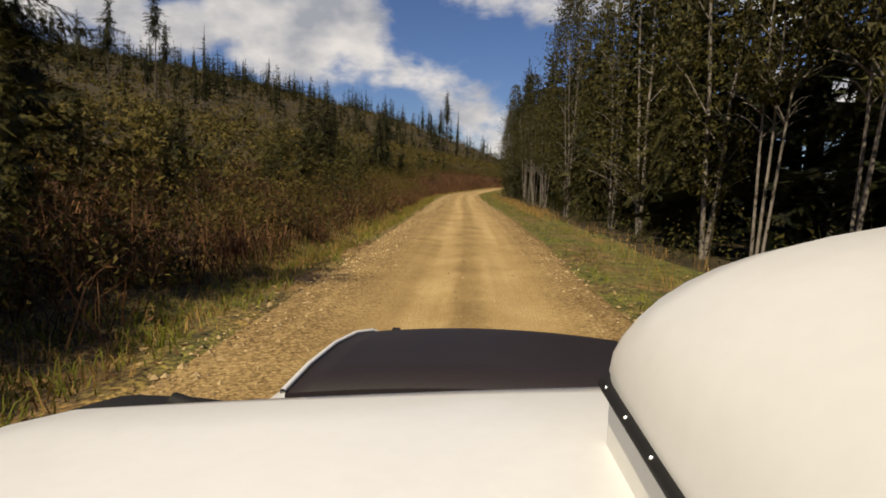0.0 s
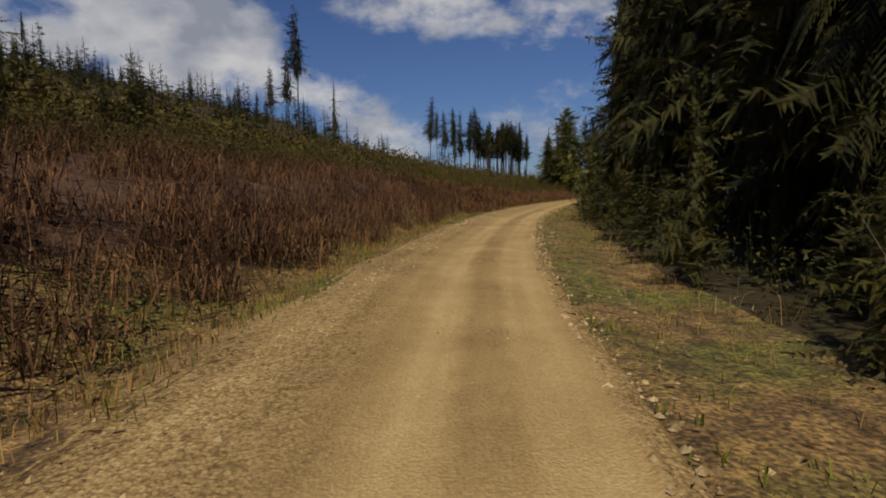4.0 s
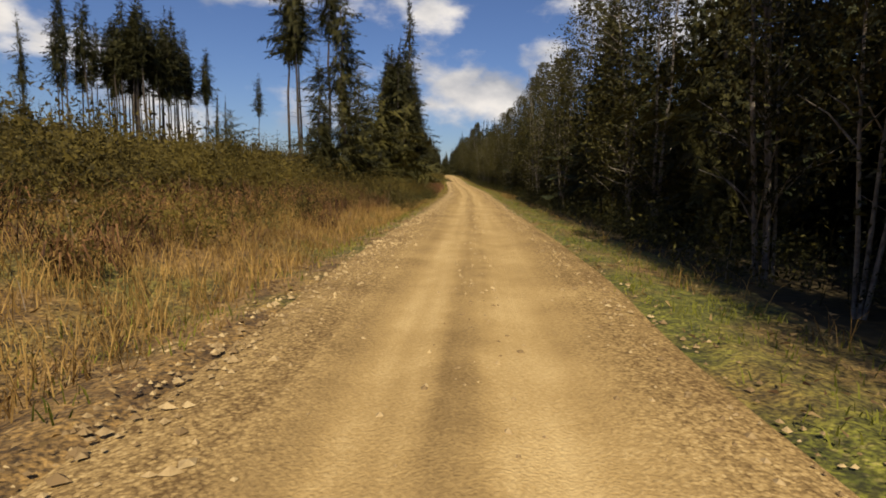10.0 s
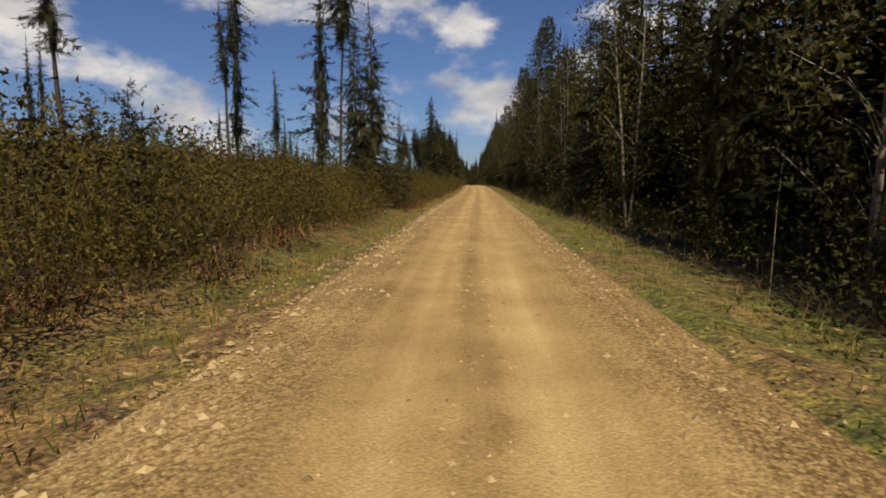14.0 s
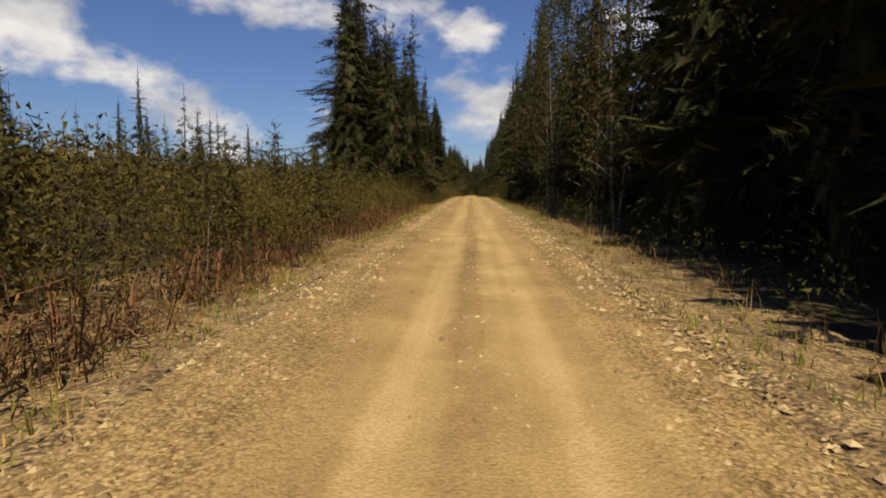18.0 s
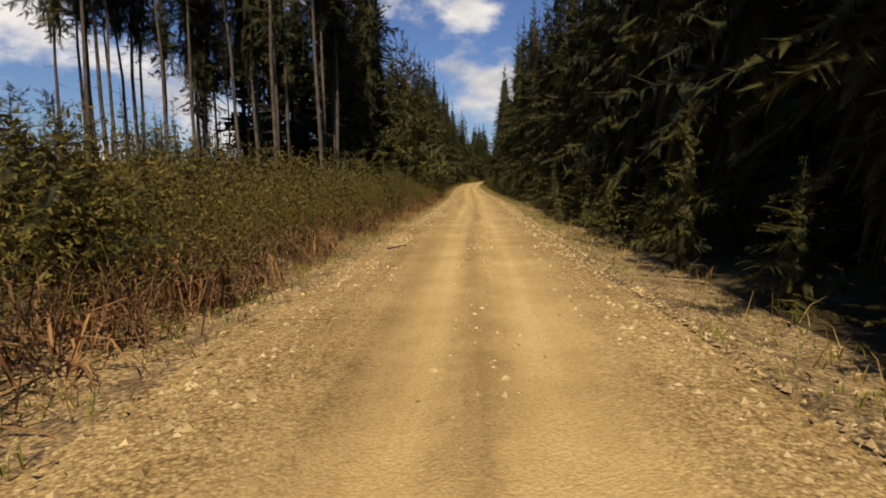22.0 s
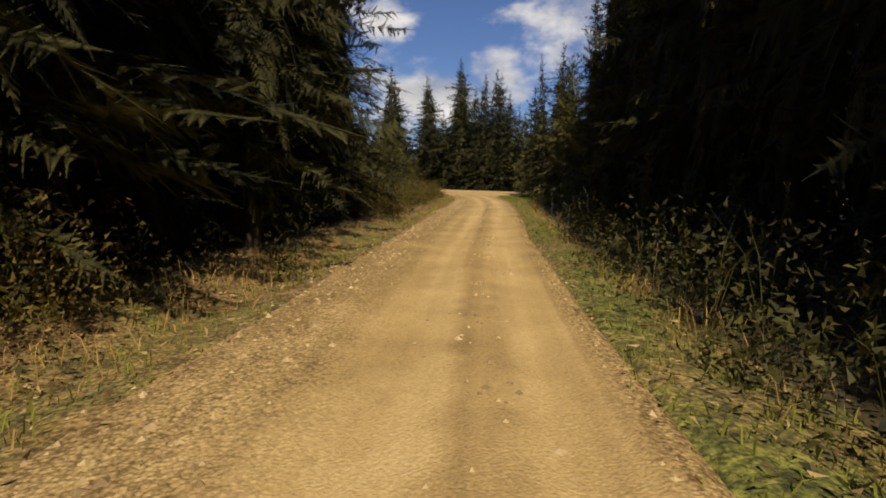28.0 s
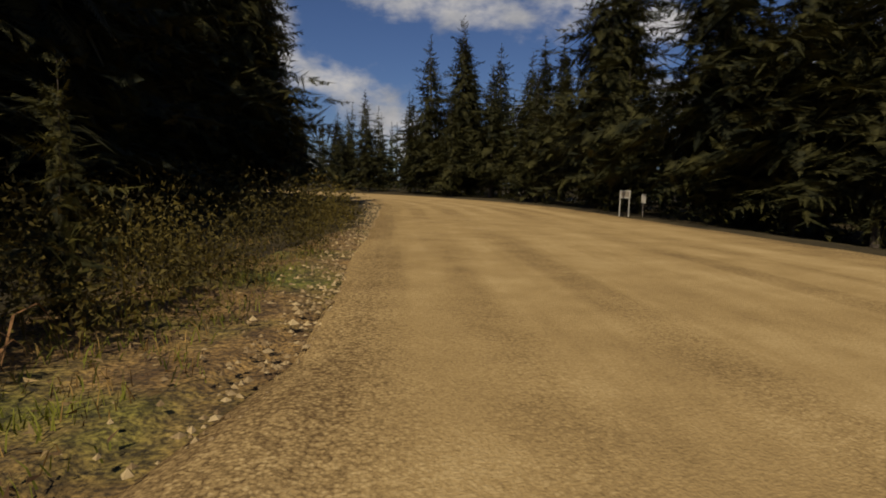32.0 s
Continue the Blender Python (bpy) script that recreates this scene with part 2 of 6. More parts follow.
class Soup:
    """Triangles gathered as arrays, then made into one mesh."""
    def __init__(self):
        self.v, self.f, self.w, self.n = [], [], [], 0
    def add(self, verts, faces, uv=None):
        verts = np.asarray(verts, float).reshape(-1, 3)
        self.v.append(verts)
        self.w.append(np.full((len(verts), 2), (0.3, 0.0)) if uv is None else uv)
        self.f.append(np.asarray(faces, np.int64).reshape(-1, 3) + self.n)
        self.n += len(verts)
    def mesh(self, name, mat, smooth=False):
        me = bpy.data.meshes.new(name)
        if self.v:
            v, f = np.concatenate(self.v), np.concatenate(self.f)
            me.vertices.add(len(v)); me.vertices.foreach_set("co", v.ravel())
            me.loops.add(f.size); me.loops.foreach_set("vertex_index", f.ravel().astype(np.int32))
            me.polygons.add(len(f))
            me.polygons.foreach_set("loop_start", np.arange(0, f.size, 3, dtype=np.int32))
            me.polygons.foreach_set("use_smooth", np.full(len(f), smooth))
            me.update(calc_edges=True)
            me.uv_layers.new(name="UVMap").data.foreach_set("uv", np.concatenate(self.w)[f.ravel()].ravel())
        me.materials.append(mat)
        return me


def part(name, data, material_, parent, label="", m=None):
    """One mesh object under a thing or a part, from a bmesh or a mesh."""
    if isinstance(data, bmesh.types.BMesh):
        me = bpy.data.meshes.new(name)
        data.to_mesh(me); data.free()
        me.materials.append(material_)
        data = me
    ob = new(name, data)
    if parent is not None:
        ob.parent = parent
    if m is not None:
        ob.matrix_basis = m
    if label:
        tagged(ob, label)
    return ob


def tube(points, radii, sides=6):
    """A tapered limb through points, as vertices and triangles."""
    pts = np.asarray(points, float)
    k = len(pts)
    ways = np.gradient(pts, axis=0)
    ways /= np.linalg.norm(ways, axis=1)[:, None] + 1e-9
    ref = np.where(np.abs(ways[:, 2:3]) < 0.9, np.array([[0, 0, 1.0]]), np.array([[1.0, 0, 0]]))
    a = np.cross(ways, ref); a /= np.linalg.norm(a, axis=1)[:, None]
    b = np.cross(ways, a)
    ang = np.linspace(0, 2 * np.pi, sides, endpoint=False)
    ring = a[:, None] * np.cos(ang)[None, :, None] + b[:, None] * np.sin(ang)[None, :, None]
    v = (pts[:, None] + ring * np.asarray(radii, float)[:, None, None]).reshape(-1, 3)
    i = np.arange(k - 1)[:, None] * sides
    j = np.arange(sides)[None]
    jn = (j + 1) % sides
    q = np.stack([i + j, i + jn, i + sides + jn, i + sides + j], -1).reshape(-1, 4)
    return v, np.concatenate([q[:, [0, 1, 2]], q[:, [0, 2, 3]]])


TWIG = np.array([[0.0, -1.0], [0.0, 1.0], [1.0, 0.0]])    # along and across a twig


def sprays(base, way, length, droop, pairs, width, r, soup, upturn=0.0, fat=1.0):
    """Conifer boughs, all at once: a drooping spine with flat pointed side twigs left and right of it, like a frond."""
    n = len(base)
    way = way / np.linalg.norm(way, axis=1)[:, None]
    side = np.stack([-way[:, 1], way[:, 0], r.normal(0, 0.35, n)], 1)
    side /= np.linalg.norm(side, axis=1)[:, None] + 1e-9
    def spine(t):
        p = base[:, None] + way[:, None] * (length[:, None] * t)[..., None]
        p[..., 2] -= (droop * length)[:, None] * t ** 1.8 - (upturn * length)[:, None] * t ** 4
        return p
    for sgn in (-1, 1):
        t = (np.arange(pairs) + 0.55)[None] / pairs + r.uniform(-0.45, 0.45, (n, pairs)) / pairs
        t = 0.16 + 0.84 * np.clip(t, 0.0, 1.0)
        reach = length[:, None] * (width * (1.12 - t) + 0.05) * r.uniform(0.55, 1.3, (n, pairs))
        root = spine(t)
        lead = way[:, None] * (reach * r.uniform(0.2, 0.75, (n, pairs)))[..., None]
        tip = root + side[:, None] * (sgn * reach)[..., None] + lead
        tip[..., 2] -= reach * r.uniform(-0.1, 0.5, (n, pairs))
        tip += r.normal(0, 0.10, tip.shape) * reach[..., None]
        half = (0.42 * fat * length[:, None] / pairs * r.uniform(0.6, 1.25, (n, pairs)))[..., None]
        off = way[:, None] * half
        lift_ = r.normal(0, 0.35, (n, pairs, 1)) * half
        up = np.concatenate([np.zeros((n, pairs, 2)), lift_], 2)
        v = np.stack([root - off - up, root + off + up, tip], 2).reshape(-1, 3)
        soup.add(v, np.arange(n * pairs * 3).reshape(-1, 3), np.tile(TWIG, (n * pairs, 1)))
    end_a, end_b = spine(np.full((n, 1), 0.80))[:, 0], spine(np.full((n, 1), 1.10))[:, 0]
    thin = side * (0.035 * length + 0.008 * fat)[:, None]
    tipv = np.stack([end_a + thin, end_a - thin, end_b], 1)
    soup.add(tipv, np.arange(n * 3).reshape(-1, 3), np.tile(TWIG, (n, 1)))


def conifer(height, spread, bare, whorls, per, pairs, r, ragged=0.3, width=0.32, lean=0.0, droop=(0.15, 0.5), upturn=0.1, taper=0.85, fat=1.0, full=0.85, core=0.5, tufts=420, girth=0.0125):
    """Trunk and crown of one conifer, each a soup; bare: the share of the trunk without boughs, core: how far out the twigs close up."""
    trunk, crown = Soup(), Soup()
    zs = np.linspace(0, 1, 9)
    bend = np.cumsum(r.normal(0, 0.004, (9, 2)), axis=0) * height + np.outer(zs, [lean * height, 0])
    bend -= bend[0]
    rad = np.maximum(girth * height * (1 - zs) ** taper, 0.012)
    rad[0] *= 1.35
    axis = np.column_stack([bend, zs * height - 0.15])
    trunk.add(*tube(axis, rad, 7))
    if bare > 0.05:                           # dead stubs on the bare stem
        k = int(10 + 20 * bare)
        for z in r.uniform(0.25 * bare, bare, k):
            a, ln = r.uniform(0, 2 * np.pi), r.uniform(0.3, 1.0) * spread * 0.4
            p = np.array([np.interp(z, zs, axis[:, 0]), np.interp(z, zs, axis[:, 1]), z * height])
            trunk.add(*tube([p, p + [np.cos(a) * ln, np.sin(a) * ln, -0.2 * ln]], [0.025, 0.008], 3))
    def reach_at(rel):
        return spread * np.minimum((1 - rel) ** full + 0.035, 0.35 + rel * 3.0)
    z = bare + (1 - bare) * (np.arange(whorls) + 0.5) / whorls
    z = np.repeat(z, per) + r.uniform(-0.4, 0.4, whorls * per) * (1 - bare) / whorls
    z = np.clip(z, 0.015, 0.995)
    rel = (z - bare) / (1 - bare)
    ang = r.uniform(0, 2 * np.pi, len(z))
    lobe = 1 + 0.22 * np.sin(2 * ang + 17 * rel) + 0.16 * np.sin(3 * ang - 29 * rel)
    ln = reach_at(rel) * r.uniform(1 - ragged, 1 + ragged, len(z)) * lobe
    keep = r.uniform(0, 1, len(z)) > ragged * 0.25
    rise = np.interp(rel, [0, 0.6, 1], [-0.15, 0.1, 0.9]) + r.uniform(-0.12, 0.12, len(z))
    base = np.column_stack([np.interp(z, zs, axis[:, 0]), np.interp(z, zs, axis[:, 1]), z * height])
    way = np.column_stack([np.cos(ang), np.sin(ang), rise])
    sprays(base[keep], way[keep], ln[keep], r.uniform(*droop, len(z))[keep], pairs, width, r, crown, np.full(keep.sum(), upturn), fat)
    if core:                                   # close inner twigs: short broad tufts round the stem
        m = int(tufts * (1 - bare) * 0.9 + 0.1 * tufts)
        q = r.uniform(0.02, 0.86, m)
        a = r.uniform(0, 2 * np.pi, m)
        out = core * reach_at(q)
        zc = (bare + (1 - bare) * q) * height
        stem = np.column_stack([np.interp(zc / height, zs, axis[:, 0]), np.interp(zc / height, zs, axis[:, 1]), zc])
        d = np.column_stack([np.cos(a), np.sin(a), np.zeros(m)])
        e = np.column_stack([-np.sin(a), np.cos(a), np.zeros(m)])
        w = (0.34 * out + 0.03)[:, None]
        drop = np.array([0, 0, 1.0]) * (0.03 * height * r.uniform(0.5, 1.3, m) * (1.1 - q))[:, None]
        c = stem + d * out[:, None] * r.uniform(0.35, 1.1, (m, 1))
        v = np.stack([c - e * w + drop, c + e * w + drop * 0.8, c + d * 0.35 * out[:, None] - drop * 1.3], 1).reshape(-1, 3)
        crown.add(v, np.arange(m * 3).reshape(-1, 3), np.tile(TWIG, (m, 1)))
    crown.add(*tube([axis[-1] - [0, 0, 0.06 * height], axis[-1] + [0, 0, 0.005 * height]], [0.02 + 0.0012 * height, 0.008], 4))
    return trunk, crown


def leafy(height, spread, stems, leaves, size, r, low=0.3):
    """A many-stemmed broadleaf: pale thin stems and a crown of small leaf clumps on twigs."""
    trunk, crown = Soup(), Soup()
    for _ in range(stems):
        a, off = r.uniform(0, 2 * np.pi), r.uniform(0, 0.35) * (stems > 1)
        ln = r.uniform(0.05, 0.16) * height
        top = np.array([np.cos(a) * (off + ln), np.sin(a) * (off + ln), height * r.uniform(0.85, 1.0)])
        foot = np.array([np.cos(a) * off, np.sin(a) * off, -0.15])
        t = np.linspace(0, 1, 7)[:, None]
        pts = foot + (top - foot) * t
        pts[:, :2] += np.cumsum(r.normal(0, 0.06, (7, 2)), axis=0)
        trunk.add(*tube(pts, np.linspace(0.011 * height / stems ** 0.4, 0.012, 7), 6))
        for _b in range(12):
            z = r.uniform(low * 0.8, 0.92)
            p = np.array([np.interp(z, t[:, 0], pts[:, c]) for c in range(3)])
            b = r.uniform(0, 2 * np.pi)
            bl = spread * r.uniform(0.35, 0.9) * (1.05 - z)  + 0.3
            q = p + np.array([np.cos(b) * bl, np.sin(b) * bl, bl * r.uniform(0.3, 0.9)])
            trunk.add(*tube([p, (p + q) / 2 + [0, 0, 0.08 * bl], q], [0.03, 0.02, 0.008], 3))
    z = r.uniform(low, 1.0, leaves)
    prof = spread * np.clip(np.sin(np.clip((z - low) / (1.04 - low), 0, 1) ** 0.7 * np.pi) + 0.12, 0.08, 1)
    rad = prof * np.sqrt(r.uniform(0.15, 1, leaves)) * (0.8 + 0.4 * r.uniform(0, 1, leaves))
    a = r.uniform(0, 2 * np.pi, leaves)
    lump = 1 + 0.25 * np.sin(3 * a + 9 * z) + 0.15 * np.sin(7 * a - 23 * z)
    c = np.column_stack([np.cos(a) * rad * lump, np.sin(a) * rad * lump, z * height])
    leaf_soup(c, size, r, crown, 0.6, 0.45)
    return trunk, crown


def leaf_soup(centres, size, r, soup, flat=0.6, slim=0.3):
    """Small pointed two-triangle leaves or twigs, turned at random, at the given centres."""
    n = len(centres)
    d = r.normal(0, 1, (n, 3)); d[:, 2] *= flat
    d /= np.linalg.norm(d, axis=1)[:, None]
    e = np.cross(d, r.normal(0, 1, (n, 3))); e /= np.linalg.norm(e, axis=1)[:, None] + 1e-9
    s = size * r.uniform(0.6, 1.5, n)[:, None]
    v = np.stack([centres - d * s + e * s * slim, centres - d * s * 0.6 - e * s * slim, centres + d * s], 1).reshape(-1, 3)
    soup.add(v, np.arange(n * 3).reshape(-1, 3))

# ---- the line of the road ----
K = np.array([(x, y, z) for t, x, y, z, a, p, r in ROWS])
step = np.linalg.norm(np.diff(K[:, :2], axis=0), axis=1)
ks = np.concatenate([[0], np.cumsum(step)])
END = float(ks[-1])
tang = np.gradient(K, ks, axis=0)
S = np.arange(-150.0, END + 160.0, 1.0)


def hermite(s):
    i = np.clip(np.searchsorted(ks, s) - 1, 0, len(ks) - 2)
    h = ks[i + 1] - ks[i]
    t = (s - ks[i]) / h
    inside = np.clip(t, 0, 1)[:, None]
    a, b, ta, tb = K[i], K[i + 1], tang[i] * h[:, None], tang[i + 1] * h[:, None]
    p = a * (2 * inside**3 - 3 * inside**2 + 1) + ta * (inside**3 - 2 * inside**2 + inside) + b * (3 * inside**2 - 2 * inside**3) + tb * (inside**3 - inside**2)
    before, after = np.minimum(s, 0)[:, None], np.maximum(s - END, 0)[:, None]
    return p + before * tang[0] * [1, 1, 0] + after * tang[-1] * [1, 1, 0]


LINE = hermite(S)
way = np.gradient(LINE[:, :2], axis=0)
way /= np.linalg.norm(way, axis=1)[:, None]
RIGHT = np.column_stack([way[:, 1], -way[:, 0]])


def smooth(x, a, b):
    t = np.clip((np.asarray(x, float) - a) / (b - a), 0, 1)
    return t * t * (3 - 2 * t)


def at(s, u):
    """The plan place and the road's height there, u metres to the right of the road's line at s."""
    s, u = np.asarray(s, float), np.asarray(u, float)
    c = [np.interp(s, S, LINE[:, k]) for k in range(3)]
    r = [np.interp(s, S, RIGHT[:, k]) for k in range(2)]
    return c[0] + u * r[0], c[1] + u * r[1], c[2]


def wob(x, y, scale, seed=0.0):
    """Cheap rolling noise, about -1 to 1."""
    x, y = np.asarray(x) / scale, np.asarray(y) / scale
    return (np.sin(1.7 * x + 0.6 * y + seed) + np.sin(-0.9 * x + 1.9 * y + 2.1 * seed) + np.sin(2.9 * x - 2.3 * y + 0.7 * seed) * 0.6 + np.sin(5.1 * x + 4.3 * y + seed) * 0.35) / 2.95


def gravel_right(s):
    """Where the gravel ends on the near side: the car keeps close to it in the bends."""
    return np.interp(s, [-150, 0, 40, 60, 88, 120, 150, 190, 225, 255, 300, 440, 500, 690, 735, 765, 850, 872, 890], [2.2, 2.2, 2.0, 1.8, 1.35, 1.1, 1.15, 1.5, 1.6, 2.1, 2.4, 2.5, 2.4, 2.4, 1.8, 1.35, 1.35, 1.7, 2.4])


def gravel_left(s):
    return np.interp(s, [-150, 60, 90, 150, 220, 270, 430, 480, 900], [2.85, 2.9, 3.15, 3.1, 2.85, 2.75, 2.75, 3.1, 3.1])


def wood_right(s):
    """Where the growth of the wood begins on the right."""
    return np.interp(s, [-150, 0, 60, 100, 150, 190, 235, 255, 440, 500, 560, 600, 690, 735, 765, 850, 872, 900], [4.9, 4.9, 4.7, 3.9, 3.1, 3.3, 3.6, 4.6, 4.6, 4.5, 4.3, 4.0, 4.0, 3.3, 2.8, 2.8, 4.2, 4.9])


def shift_right(s, u):
    """How far the verge and the wood on the right lie nearer than their usual offsets of 2.4 and 4.9 m."""
    s, u = np.broadcast_arrays(np.asarray(s, float), np.asarray(u, float))
    a, b = gravel_right(s) - 2.4, wood_right(s) - 4.9
    k1, k2 = np.clip((u - 2.4) / 2.5, 0, 1), np.clip((u - 4.9) / 4.1, 0, 1)
    return np.where(u > 0, (a + (b - a) * k1) * (1 - k2), 0.0) * np.clip(u / 2.0, 0, 1)


# main forest road met at the end: straight, then bending left
MAIN_HALF = 6.7
MAIN = [np.array([367.0, 600.0])]
turn = radians(-1.0)
while len(MAIN) < 210:
    if MAIN[-1][1] > 856:
        turn = min(turn + radians(1.7), radians(75))
    MAIN.append(MAIN[-1] + 2.0 * np.array([-math.sin(turn), math.cos(turn)]))
MAIN = np.array(MAIN)
MAIN_WAY = np.gradient(MAIN, axis=0)
MAIN_WAY /= np.linalg.norm(MAIN_WAY, axis=1)[:, None]
MAIN_RIGHT = np.column_stack([MAIN_WAY[:, 1], -MAIN_WAY[:, 0]])


def rise(s, u):
    """The ground's height over the road at u: ditch and bank beside it, the hill behind."""
    s, u = np.asarray(s, float), np.asarray(u, float)
    u = u - shift_right(s, np.where(u > 0, u - 0.7 * shift_right(s, u), u))
    k = np.interp(s, [-150, 0, 150, 215, 265, 320, 430, 520, 620, 900], [0.20, 0.22, 0.22, 0.19, 0.10, 0.065, 0.11, 0.07, 0.03, 0.02])
    far = np.interp(s, [-150, 0, 390, 430, 480, 560, 900], [0.21, 0.23, 0.23, 0.20, 0.11, 0.06, 0.03])
    mix = smooth(-u, 80, 210)
    left = np.minimum(np.maximum(-u - 9.0, 0), 380) * (k * (1 - mix) + far * mix)
    bank = np.interp(s, [-150, 20, 60, 95, 150, 185, 230, 300, 400, 900], [0.5, 0.7, 1.2, 2.0, 2.0, 1.0, 0.8, 0.8, 0.3, 0.0])
    ditch = -0.17 * np.exp(-((u + 3.5) / 0.6) ** 2) - 0.20 * smooth(u, 2.2, 4.5)
    return left + bank * smooth(-u, 3.7, 8.5) + ditch - 0.6 * smooth(u, 6, 25)


def nearest(x, y):
    """Road length s and offset u of plan places, in bulk."""
    x, y = np.ravel(x), np.ravel(y)
    coarse = np.arange(0, len(S), 8)
    s, u = np.empty(len(x)), np.empty(len(x))
    for a in range(0, len(x), 4000):
        dx = x[a:a + 4000, None] - LINE[None, coarse, 0]
        dy = y[a:a + 4000, None] - LINE[None, coarse, 1]
        i = coarse[np.argmin(dx * dx + dy * dy, axis=1)]
        ex, ey = x[a:a + 4000] - LINE[i, 0], y[a:a + 4000] - LINE[i, 1]
        s[a:a + 4000] = S[i] + ex * way[i, 0] + ey * way[i, 1]
        u[a:a + 4000] = ex * RIGHT[i, 0] + ey * RIGHT[i, 1]
    return s, u


def main_off(x, y):
    """Across and along offsets from the main road's line, in bulk."""
    x, y = np.ravel(np.asarray(x, float)), np.ravel(np.asarray(y, float))
    m, along = np.empty(len(x)), np.empty(len(x))
    for a in range(0, len(x), 8000):
        dx, dy = x[a:a + 8000, None] - MAIN[None, :, 0], y[a:a + 8000, None] - MAIN[None, :, 1]
        i = np.argmin(dx * dx + dy * dy, axis=1)
        ex, ey = x[a:a + 8000] - MAIN[i, 0], y[a:a + 8000] - MAIN[i, 1]
        m[a:a + 8000] = ex * MAIN_RIGHT[i, 0] + ey * MAIN_RIGHT[i, 1]
        along[a:a + 8000] = 2.0 * i + ex * MAIN_WAY[i, 0] + ey * MAIN_WAY[i, 1]
        far = np.hypot(ex, ey)
        m[a:a + 8000] = np.where(far > np.abs(m[a:a + 8000]) + 1.0, far, m[a:a + 8000])
    return m, along


END_Z = float(K[-1, 2])


def ground_z(x, y, s=None, u=None):
    if s is None:
        s, u = nearest(x, y)
    base = np.interp(s, S, LINE[:, 2])
    z = base + rise(s, u) + 0.18 * wob(x, y, 9.0, 1.3) * smooth(np.abs(u), 4, 10) + 0.9 * wob(x, y, 55.0, 4.0) * smooth(np.abs(u), 14, 60)
    m, along = main_off(x, y)
    near = 1 - smooth(np.abs(m), MAIN_HALF + 0.5, MAIN_HALF + 7)
    return z * (1 - near) + (END_Z - 0.14) * near


def sheet(name, xs, ys, zs, mat, uv=None, kind="structure", label="", category=""):
    """A grid of quads from arrays of shape (rows, columns)."""
    r, c = xs.shape
    v = np.column_stack([xs.ravel(), ys.ravel(), zs.ravel()])
    i = (np.arange(r - 1)[:, None] * c + np.arange(c - 1)[None]).ravel()
    q = np.column_stack([i, i + 1, i + c + 1, i + c])
    me = bpy.data.meshes.new(name)
    me.from_pydata(v.tolist(), [], q.tolist())
    if uv is not None:
        layer = me.uv_layers.new(name="UVMap")
        idx = np.empty(len(me.loops), np.int32)
        me.loops.foreach_get("vertex_index", idx)
        layer.data.foreach_set("uv", np.column_stack([uv[0].ravel(), uv[1].ravel()])[idx].ravel())
    me.polygons.foreach_set("use_smooth", np.ones(len(me.polygons), bool))
    me.materials.append(mat)
    return tagged(new(name, me), label, category, "", kind)


# ground to the horizon
gx = np.concatenate([[-3200, -2000, -1200, -800, -600], np.arange(-480, 700, 5.0), [760, 900, 1300, 2200, 3600]])
gy = np.concatenate([[-2600, -1500, -700, -300], np.arange(-160, 1180, 5.0), [1240, 1400, 1800, 2600, 4000]])
GX, GY = np.meshgrid(gx, gy, indexing="ij")
gs, gu = nearest(GX, GY)
gz = ground_z(GX.ravel(), GY.ravel(), gs, gu)
gz -= 0.75 * (1 - smooth(np.abs(gu), 9.0, 13.0)) * (gs < END + 40) * ((gu < 0) | (np.abs(main_off(GX, GY)[0]) > MAIN_HALF + 7))
sheet("ground", GX, GY, gz.reshape(GX.shape), M_SOIL, label="brown forest soil and low growth", category="ground")


